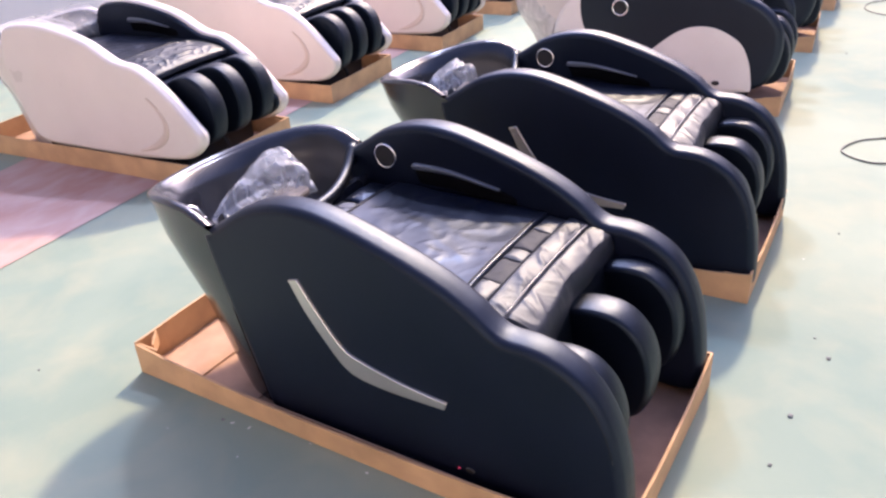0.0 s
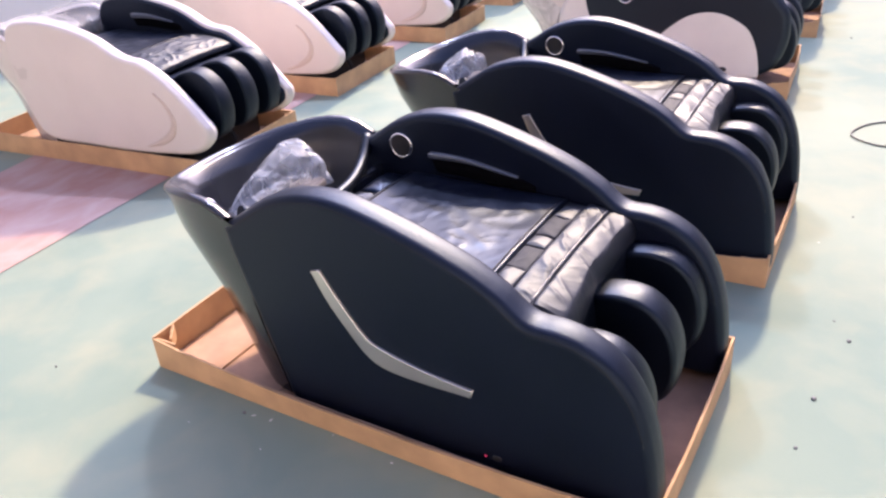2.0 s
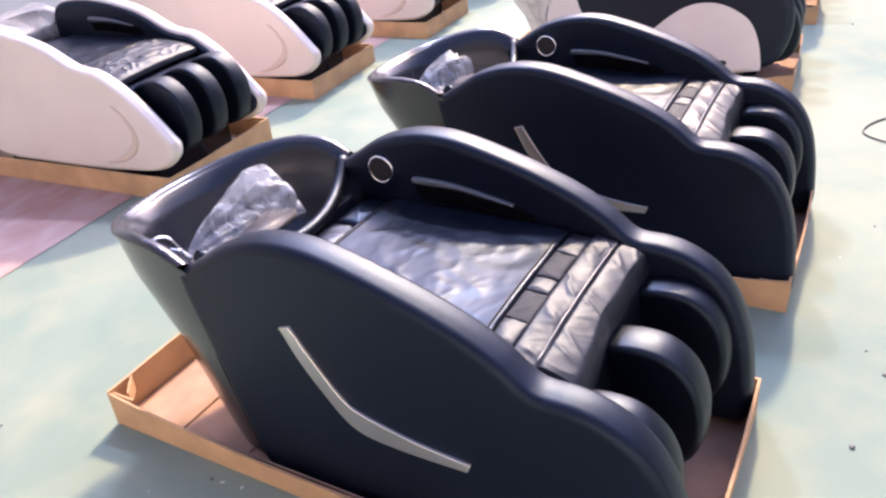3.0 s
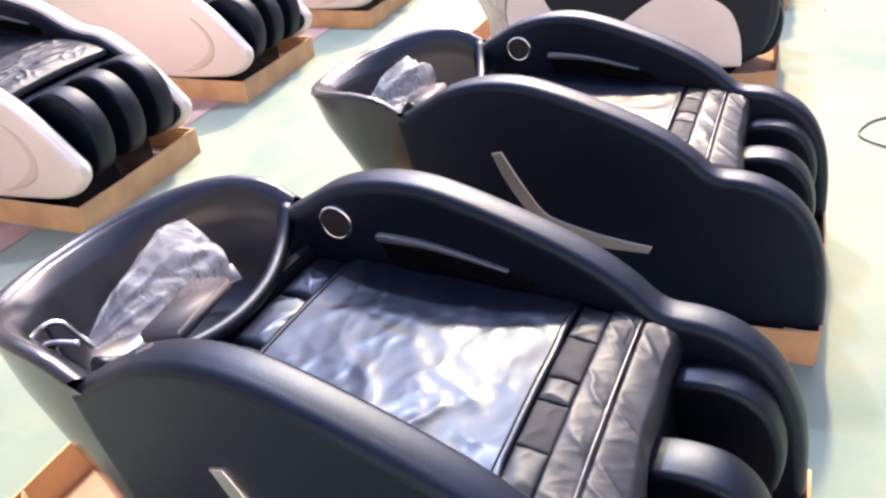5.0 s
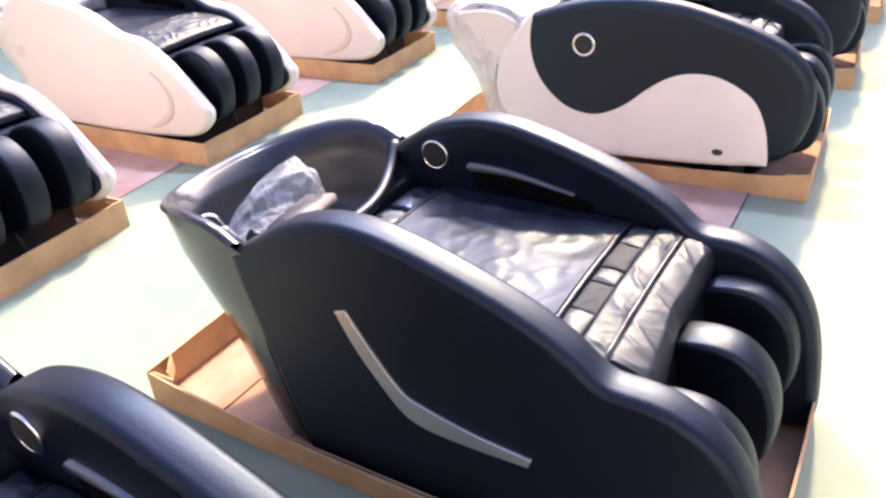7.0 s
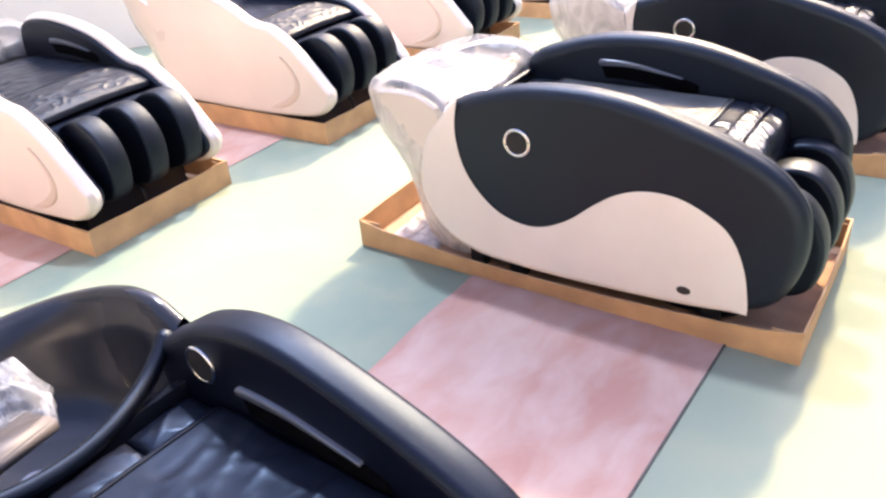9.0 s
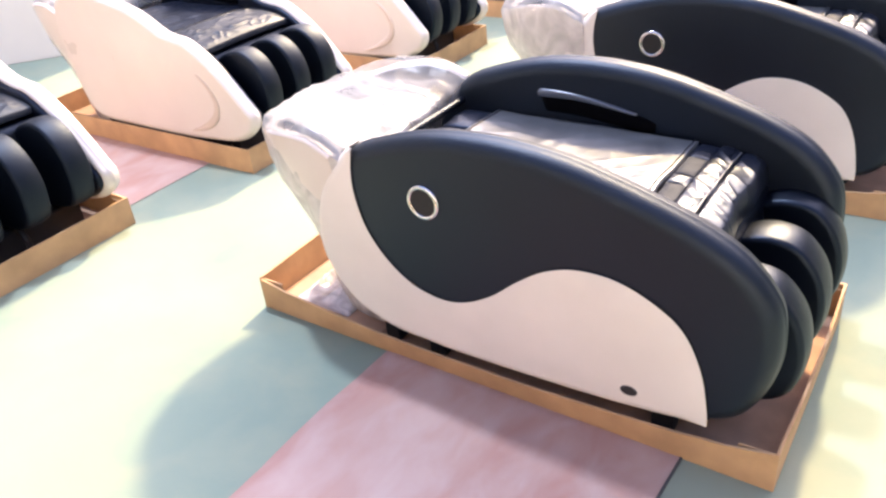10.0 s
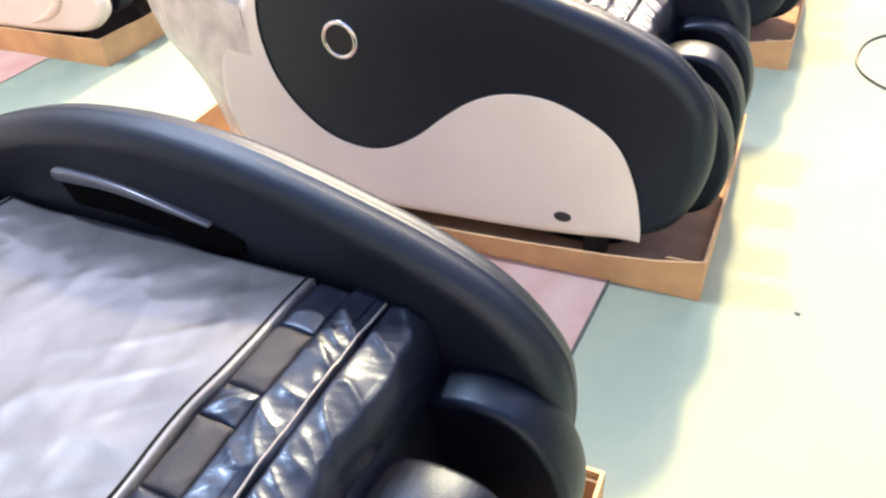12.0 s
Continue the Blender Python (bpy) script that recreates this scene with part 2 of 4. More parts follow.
def tube(path, r, sides=8, closed=False, bm=None):
    bm = bm or bmesh.new()
    path = [Vector(p) for p in path]
    n = len(path)
    rings = []
    side = None
    for i, p in enumerate(path):
        a = path[(i - 1) % n] if closed or i else p
        b = path[(i + 1) % n] if closed or i < n - 1 else p
        t = (b - a).normalized()
        if side is None:
            side = t.orthogonal().normalized()
        side = (side - t * side.dot(t)).normalized()
        up = t.cross(side)
        rings.append([bm.verts.new(p + r * (math.cos(2 * math.pi * k / sides) * side + math.sin(2 * math.pi * k / sides) * up)) for k in range(sides)])
    pairs = list(zip(rings, rings[1:])) + ([(rings[-1], rings[0])] if closed else [])
    for r0, r1 in pairs:
        for k in range(sides):
            bm.faces.new((r0[k], r0[(k + 1) % sides], r1[(k + 1) % sides], r1[k]))
    if not closed:
        bm.faces.new(rings[0])
        bm.faces.new(rings[-1])
    return bm


def box(x0, x1, y0, y1, z0, z1, bevel=0.0):
    bm = bmesh.new()
    v = [bm.verts.new((x, y, z)) for x in (x0, x1) for y in (y0, y1) for z in (z0, z1)]
    for f in ((0, 1, 3, 2), (4, 6, 7, 5), (0, 4, 5, 1), (2, 3, 7, 6), (0, 2, 6, 4), (1, 5, 7, 3)):
        bm.faces.new([v[i] for i in f])
    if bevel:
        bmesh.ops.bevel(bm, geom=bm.edges[:], offset=bevel, segments=2, affect="EDGES")
    return bm


def sheet(x0, x1, y0, y1, height, nx, ny, thick):
    """A padded sheet over height(x, y, u, v), with its edges turned down by thick."""
    bm = bmesh.new()
    g = []
    for i in range(-1, nx + 2):
        row = []
        for j in range(-1, ny + 2):
            u, v = min(max(i / nx, 0), 1), min(max(j / ny, 0), 1)
            x, y = x0 + (x1 - x0) * u, y0 + (y1 - y0) * v
            z = height(x, y, u, v) - (thick if i in (-1, nx + 1) or j in (-1, ny + 1) else 0)
            row.append(bm.verts.new((x, y, z)))
        g.append(row)
    for i in range(len(g) - 1):
        for j in range(len(g[0]) - 1):
            bm.faces.new((g[i][j], g[i + 1][j], g[i + 1][j + 1], g[i][j + 1]))
    return bm


def ribbon(a, b, y0, y1):
    """A thin raised band between two curves of equal steps in x and z."""
    bm = bmesh.new()
    rows = []
    for (xa, za), (xb, zb) in zip(a, b):
        mx, mz = (xa + xb) / 2, (za + zb) / 2
        rows.append([bm.verts.new(c) for c in ((xa, y1, za), (xa, y0 + 0.003, za), (xa * 0.75 + mx * 0.25, y0, za * 0.75 + mz * 0.25), (xb * 0.75 + mx * 0.25, y0, zb * 0.75 + mz * 0.25), (xb, y0 + 0.003, zb), (xb, y1, zb))])
    for r0, r1 in zip(rows, rows[1:]):
        for k in range(5):
            bm.faces.new((r0[k], r0[k + 1], r1[k + 1], r1[k]))
    bm.faces.new(rows[0])
    bm.faces.new(rows[-1])
    return bm


def ring_path(cx, y, cz, r, n=28):
    return [(cx + r * math.cos(2 * math.pi * k / n), y, cz + r * math.sin(2 * math.pi * k / n)) for k in range(n)]


def disc(cx, y0, y1, cz, r, n=28):
    return slab([(cx + r * math.cos(2 * math.pi * k / n), cz + r * math.sin(2 * math.pi * k / n)) for k in range(n)], y0, y1, 0.003, 2)


def fold(x, y, seed, size=1.0):
    """Soft creased folds in leather: broad swells with sharper ridges."""
    k = 1 / size
    w = noise.noise(Vector((x * 3 * k, y * 4 * k, seed + 9)))
    a = noise.noise(Vector((x * 4 * k + seed, y * 5 * k + w, seed)))
    b = 1 - 2 * abs(noise.noise(Vector((x * 7 * k + 1.2 * w, y * 6 * k - x * 4 * k, seed + 3))))
    c = 1 - 2 * abs(noise.noise(Vector((x * 5 * k - y * 9 * k + w, y * 5 * k + x * 8 * k, seed + 6))))
    return 0.5 * a + 0.34 * b * abs(b) + 0.4 * c * c * c


def crease(x, y, seed, size=1.0):
    """Draped leather: broad swells, flat between, with sparse narrow creases that run slantwise."""
    k = 1 / size
    w = noise.noise(Vector((x * 2.4 * k, y * 2.6 * k, seed + 9)))
    out = 0.9 * noise.noise(Vector((x * 2.1 * k + seed, y * 2.8 * k + w, seed)))
    for j, (a, b, c, d) in enumerate(((2.2, 6.5, -3.5, 1.0), (5.5, 2.5, 3.0, -1.0))):
        n = noise.noise(Vector((x * a * k + d * w, y * b * k + c * x * k + 0.8 * w, seed + 3 * j)))
        m = noise.noise(Vector((x * 3.0 * k + 7 * j, y * 3.0 * k, seed + 5 * j + 1)))
        out += (0.75, 0.5)[j] * max(0.0, 1 - 4.5 * abs(n)) ** 1.5 * min(1.0, max(0.0, 0.45 + 2.2 * m))
    return out


# ---------------------------------------------------------------- hall
def plate(name, x0, x1, y0, y1, z0, z1, mat):
    return tagged(part(name, box(x0, x1, y0, y1, z0, z1), mat, smooth=False), kind="structure")


tagged(plate("floor", -9, 14, -6, 30, -0.2, 0.0, FLOOR), "pale mint painted concrete floor with dust and scuffs", "floor")
# walls out of view, added to close the hall and bounce light
tagged(plate("wall_south", -9, 14, -6.25, -6, -0.2, 7.0, PLASTER), "plain off-white plastered hall wall, unseen, added to bounce light", "wall")
tagged(plate("wall_west", -9.25, -9, -6.25, 30, -0.2, 7.0, PLASTER), "plain off-white plastered hall wall, unseen, added to bounce light", "wall")


tagged(plate("wall_east", 14, 14.25, -6.25, 30, -0.2, 7.0, PLASTER), "plain off-white plastered hall wall, unseen, added to bounce light", "wall")
tagged(plate("wall_north", -9.25, 14.25, 30, 30.25, -0.2, 7.0, PLASTER), "plain off-white plastered hall wall, unseen, added to bounce light", "wall")


def unseen_ceiling():
    """An unseen flat roof slab added to shape the light, with one long open bay."""
    bm = bmesh.new()
    xs, ys = (-9.25, -6.5, 11.5, 14.25), (-6.25, -3.5, 26.0, 30.25)
    for i in range(3):
        for j in range(3):
            if (i, j) != (1, 1):
                b = box(xs[i], xs[i + 1], ys[j], ys[j + 1], 7.0, 7.25)
                me = bpy.data.meshes.new("slab")
                b.to_mesh(me)
                b.free()
                bm.from_mesh(me)
                bpy.data.meshes.remove(me)
    return tagged(part("ceiling", bm, PLASTER, smooth=False), "plain off-white ceiling, unseen, added to shape the light, with a long opening", "ceiling", kind="structure")


unseen_ceiling()


def lamp_frame(cx, cy, half):
    """An unseen thin frame added round the overhead lamp, on two bars across the bay."""
    holder = tagged(new("lamp_frame_1"), "unseen thin pale frame added round the overhead area lamp", "skylight", kind="structure")
    for y0, y1 in ((cy - half - 0.06, cy - half), (cy + half, cy + half + 0.06)):
        part("carrier_bar", box(-6.5, 11.5, y0, y1, 7.0, 7.06), PLASTER, holder, smooth=False)
    for x0, x1 in ((cx - half - 0.06, cx - half), (cx + half, cx + half + 0.06)):
        part("frame_bar", box(x0, x1, cy - half, cy + half, 7.0, 7.06), PLASTER, holder, smooth=False)
    return holder


lamp_frame(-0.6, 7.5, 0.6)


def partition(a, b, height):
    """A plain free-standing partition panel."""
    d = Vector((b[0] - a[0], b[1] - a[1], 0))
    ob = part("partition_panel", box(0, d.length, -0.025, 0.025, 0.0, height, 0.006), PLASTER, smooth=False)
    ob.matrix_basis = pose(a[0], a[1], 0, 0, 0, math.degrees(math.atan2(d.y, d.x)))
    return tagged(ob, "plain pale partition panel standing on the floor", "partition", kind="structure")


partition((-5.6, 7.1), (-2.25, 8.88), 2.0)


def strip(name, a, b, width, seed, label):
    """A painted band on the floor from a to b, worn ragged along its edges."""
    bm = bmesh.new()
    a, b = Vector((*a, 0.004)), Vector((*b, 0.004))
    d = (b - a)
    side = Vector((-d.y, d.x, 0)).normalized()
    n = 160
    rows = []
    for i in range(n + 1):
        p = a + d * (i / n)
        w0 = 0.012 * noise.noise(Vector((i * 0.35, seed, 0))) + 0.05 * noise.noise(Vector((i * 0.11, seed, 4)))
        rows.append([bm.verts.new(p), bm.verts.new(p + side * (width + w0))])
    for r0, r1 in zip(rows, rows[1:]):
        bm.faces.new((r0[0], r1[0], r1[1], r0[1]))
    return tagged(part(name, bm, PINK), label, "floor marking", kind="structure")


strip("floor_band_east", (1.079, 3.301), (5.994, 14.086), 0.98, 1, "worn mottled pink paint band on the floor")
def joint(a, b, off, wide, label):
    """A thin dark joint line on the floor along one side of a painted band."""
    d = Vector((b[0] - a[0], b[1] - a[1], 0))
    ob = part("floor_joint", box(0, d.length, off - wide / 2, off + wide / 2, 0.0, 0.0055), JOINT, smooth=False)
    ob.matrix_basis = pose(a[0], a[1], 0, 0, 0, math.degrees(math.atan2(d.y, d.x)))
    return tagged(ob, label, "floor joint", kind="structure")


JOINT = material("dirty_floor_joint", (0.10, 0.10, 0.095), 0.8, vary=0.3, scale=12)
joint((1.079, 3.301), (5.994, 14.086), -0.004, 0.007, "thin dark dirty joint beside the pink floor band")
strip("floor_band_west", (-2.801, 0.759), (2.711, 14.679), 1.1, 7, "worn mottled pink paint band on the floor")


# ---------------------------------------------------------------- trays
LEN, WID = 1.79, 0.83


def cardboard_tray(lined, sag):
    t = thing("cardboard_tray", "shallow brown cardboard tray with torn corner under a black bed" if lined else "shallow brown corrugated cardboard tray under a salon bed", "cardboard tray", "cardboard trays")
    part("base", box(0.01, LEN - 0.01, 0.01, WID - 0.01, 0.001, 0.010), CARD_INNER, t, smooth=False)

    def wall(name, p, q, h0, h1, bow, seed, sag=0.0):
        bm = bmesh.new()
        p, q = Vector((*p, 0)), Vector((*q, 0))
        d = q - p
        side = Vector((-d.y, d.x, 0)).normalized()
        n = 14
        rows = []
        for i in range(n + 1):
            u = i / n
            h = h0 + (h1 - h0) * u + 0.004 * noise.noise(Vector((u * 5, seed, 0)))
            h -= sag * math.sin(math.pi * u) ** 0.5
            off = bow * math.sin(math.pi * u) + 0.004 * noise.noise(Vector((u * 3, seed, 2)))
            c = p + d * u
            rows.append([bm.verts.new(c + side * s + Vector((0, 0, z))) for s, z in ((0, 0.0), (-off, h), (0.008 - off, h), (0.008, 0.0))])
        for r0, r1 in zip(rows, rows[1:]):
            for k in range(4):
                bm.faces.new((r0[k], r0[(k + 1) % 4], r1[(k + 1) % 4], r1[k]))
        bm.faces.new(rows[0])
        bm.faces.new(rows[-1])
        return part(name, bm, CARD, t, smooth=False)

    wall("long_side", (0, 0), (LEN, 0), 0.122, 0.126, 0.006 + 0.3 * sag, 1, sag)
    wall("long_side", (LEN, WID), (0, WID), 0.130, 0.125, 0.006, 2)
    wall("end_side", (LEN, 0.002), (LEN, WID - 0.002), 0.128, 0.132, 0.008, 3)
    wall("end_side", (0, WID - 0.002), (0, 0.002), 0.135, 0.128, 0.012, 4)
    part("inner_flap", box(0.012, 0.235, 0.02, WID - 0.02, 0.0105, 0.017), CARD_INNER, t, smooth=False)
    part("inner_flap", box(0.25, 0.50, 0.02, WID - 0.02, 0.0105, 0.016), CARD_INNER, t, smooth=False)
    for y, s in ((0.012, 1), (WID - 0.012, -1)):
        part("corner_tab", box(0.009, 0.10, min(y, y + 0.006 * s), max(y, y + 0.006 * s), 0.018, 0.118), CARD, t, smooth=False)
        part("corner_tab", box(LEN - 0.10, LEN - 0.009, min(y, y + 0.006 * s), max(y, y + 0.006 * s), 0.011, 0.112), CARD, t, smooth=False)
    if lined:
        part("inner_liner", box(0.16, LEN - 0.06, 0.0092, 0.0145, 0.0112, 0.082), CARD_INNER, t, "brown inner ply of the side", smooth=False)
        torn = bmesh.new()
        rows = []
        for i in range(9):
            u = i / 8
            z = 0.118 + 0.008 * (1 - u) + 0.006 * noise.noise(Vector((u * 7, 3, 0)))
            rows.append([torn.verts.new(c) for c in ((0.004 + 0.05 * u, 0.09 - 0.06 * u, 0.07), (0.004 + 0.05 * u, 0.09 - 0.06 * u, z), (0.009 + 0.05 * u, 0.094 - 0.06 * u, z), (0.009 + 0.05 * u, 0.094 - 0.06 * u, 0.07))])
        for r0, r1 in zip(rows, rows[1:]):
            for k in range(4):
                torn.faces.new((r0[k], r0[(k + 1) % 4], r1[(k + 1) % 4], r1[k]))
        torn.faces.new(rows[0])
        torn.faces.new(rows[-1])
        part("torn_flap", torn, CARD, t, "bent torn cardboard corner", smooth=False)
    return t


# ---------------------------------------------------------------- salon beds
BLACK_SIDE = [(0.585, 0.06), (0.565, 0.14), (0.542, 0.22), (0.488, 0.42), (0.44, 0.62), (0.47, 0.66), (0.53, 0.70), (0.62, 0.755), (0.73, 0.79), (0.84, 0.797), (0.95, 0.778), (1.12, 0.728), (1.25, 0.678),
              (1.34, 0.628), (1.39, 0.588), (1.43, 0.567), (1.50, 0.565), (1.565, 0.550), (1.636, 0.510), (1.690, 0.449), (1.729, 0.368), (1.754, 0.27), (1.766, 0.18), (1.772, 0.10),
              (1.764, 0.052), (1.72, 0.032), (1.60, 0.03), (1.3, 0.03), (0.9, 0.03), (0.70, 0.03), (0.615, 0.032)]
WHALE_SIDE = [(0.50, 0.70), (0.41, 0.597), (0.352, 0.456), (0.354, 0.31), (0.445, 0.175), (0.59, 0.108), (0.9, 0.09), (1.3, 0.102), (1.55, 0.128), (1.66, 0.165), (1.72, 0.245), (1.752, 0.37),
              (1.745, 0.49), (1.712, 0.56), (1.645, 0.63), (1.56, 0.68), (1.43, 0.73), (1.24, 0.785), (1.1, 0.808), (0.96, 0.814), (0.8, 0.80), (0.63, 0.756)]
WHALE_SPLIT = [(0.545, 0.722), (0.531, 0.65), (0.531, 0.573), (0.556, 0.474), (0.614, 0.385), (0.70, 0.315), (0.80, 0.287), (0.887, 0.298), (0.982, 0.348), (1.074, 0.425), (1.156, 0.481),
               (1.246, 0.512), (1.35, 0.512), (1.448, 0.476), (1.532, 0.413), (1.586, 0.30), (1.612, 0.165)]
WHITE_SIDE = [(0.60, 0.125), (0.50, 0.22), (0.44, 0.42), (0.43, 0.6), (0.46, 0.74), (0.54, 0.80), (0.72, 0.82), (0.92, 0.80), (1.12, 0.75), (1.28, 0.668), (1.36, 0.645), (1.45, 0.63), (1.56, 0.567),
              (1.67, 0.475), (1.80, 0.335), (1.836, 0.285), (1.815, 0.215), (1.70, 0.148), (1.5, 0.125), (1.27, 0.112), (0.9, 0.112)]


def rim_height(x):
    return float(np.interp(x, (-0.03, 0.0, 0.1, 0.2, 0.28, 0.36, 0.42, 0.46, 0.6), (0.63, 0.635, 0.665, 0.69, 0.702, 0.70, 0.68, 0.655, 0.64)))


def u_ring(bm, xb, xf, hw, z, w, yc, n=48, dz=0.0, e=2.5):
    out = []
    for i in range(n + 1):
        a = math.pi * (i / n - 0.5)
        s, c = math.sin(a), math.cos(a)
        x = xf - (xf - xb) * abs(c) ** (2 / e)
        y = yc + hw * math.copysign(abs(s) ** (2 / e), s)
        out.append(bm.verts.new((x, y, (1 - w) * z + w * rim_height(x) + dz)))
    return out


def loft(bm, rings):
    for r0, r1 in zip(rings, rings[1:]):
        for i in range(len(r0) - 1):
            bm.faces.new((r0[i], r0[i + 1], r1[i + 1], r1[i]))


def basin(bed, yc, shell, bowl, lift=0.0, flank=0.0):
    bm = bmesh.new()
    rows = ((0.31, 0.56, 0.29, 0.03, 0), (0.265, 0.545, 0.315, 0.14, 0), (0.215, 0.52, 0.338, 0.27, 0), (0.165, 0.50, 0.352, 0.37, 0), (0.09, 0.485, 0.366, 0.455, 0.02),
            (0.02, 0.47, 0.378, 0.53, 0.12), (-0.012, 0.455, 0.386, 0.59, 0.5), (-0.022, 0.45, 0.39, 0.63, 0.95))
    loft(bm, [u_ring(bm, r[0], r[1] + 0.5 * flank, r[2] + flank * max(0.0, 1 - r[3] / 0.6), r[3], r[4], yc, dz=lift * r[4]) for r in rows])
    part("basin_shell", bm, shell, bed, "smooth moulded shell round the wash basin")
    bm = bmesh.new()
    rim = [u_ring(bm, -0.022, 0.45, 0.39, 0, 1, yc, dz=-0.003 + lift), u_ring(bm, -0.019, 0.45, 0.388, 0, 1, yc, dz=0.006 + lift), u_ring(bm, -0.008, 0.455, 0.378, 0, 1, yc, dz=0.011 + lift),
           u_ring(bm, 0.008, 0.46, 0.362, 0, 1, yc, dz=0.008 + lift), u_ring(bm, 0.018, 0.465, 0.352, 0, 1, yc, dz=-0.004 + lift)]
    loft(bm, rim)
    part("basin_rim", bm, shell, bed, "rounded glossy rim")
    bm = bmesh.new()
    rows = ((0.017, 0.468, 0.353, 0, 1), (0.035, 0.48, 0.335, 0.60, 0.75), (0.065, 0.49, 0.315, 0.54, 0.35), (0.10, 0.50, 0.29, 0.47, 0.1), (0.15, 0.51, 0.25, 0.43, 0), (0.22, 0.515, 0.18, 0.415, 0), (0.33, 0.52, 0.08, 0.41, 0), (0.42, 0.522, 0.004, 0.41, 0))
    loft(bm, [u_ring(bm, *r, yc, dz=(-0.003 + lift) if r[4] == 1 else 0) for r in rows])
    b = part("bowl", bm, bowl, bed, "deep dark wash bowl")
    part("drain", tube([(0.32, yc, 0.408), (0.32, yc, 0.416)], 0.03, 16), CHROME, b, "chrome drain")
    bm = box(0.525, 0.545, yc - 0.30, yc + 0.30, 0.38, 0.585)
    part("bowl_front", bm, bowl, bed, smooth=False)


def inner_strip(bed, panel, y, x0, x1, z0, z1, h):
    """A tapered satin trim strip along the inside of a side panel."""
    up = loop_of([(x0, z0 + 0.004), (x0 + 0.02, z0 + h / 2), (x0 + 0.15, z0 + h * 0.3), (x1, z1 + 0.003)], 40, False)
    low = loop_of([(x0, z0 - 0.004), (x0 + 0.015, z0 - h / 2), (x0 + 0.15, z0 - h * 0.45), (x1, z1 - 0.003)], 40, False)
    bm = ribbon(up, low, y - 0.012, y + 0.01)
    part("trim_strip", bm, STRIP, panel, "tapered satin grey strip")
    # flat black band: the overhanging arm's shade, put in as colour
    lip = ribbon([(a, b - 0.004) for a, b in loop_of([(x0 + 0.01, z0 - h * 0.4), (x0 + 0.15, z0 - h * 0.4), (x1, z1), (x1 + 0.06, z1 - 0.02)], 30, False)], [(a, b) for a, b in loop_of([(x0 + 0.03, z0 - h * 0.5 - 0.05), (x0 + 0.16, z0 - h * 0.4 - 0.055), (x1, z1 - 0.055), (x1 + 0.06, z1 - 0.05)], 30, False)], y - 0.006, y + 0.01)
    part("arm_shade", lip, SHADE_BLACK, panel, "black band painting the shade below the strip")


def leg_pad(bed, outline, y0, y1, mat):
    p = part("leg_pad", slab(loop_of(outline, 80), y0, y1, 0.017, 5, 0.004), mat, bed)
    o, nrm, _ = inward(loop_of(outline, 80))
    q = o + nrm * 0.014
    part("piping", tube([(a, y0 + 0.0035, b) for a, b in q], 0.0018, 6, True), PIPING, p)
    return p


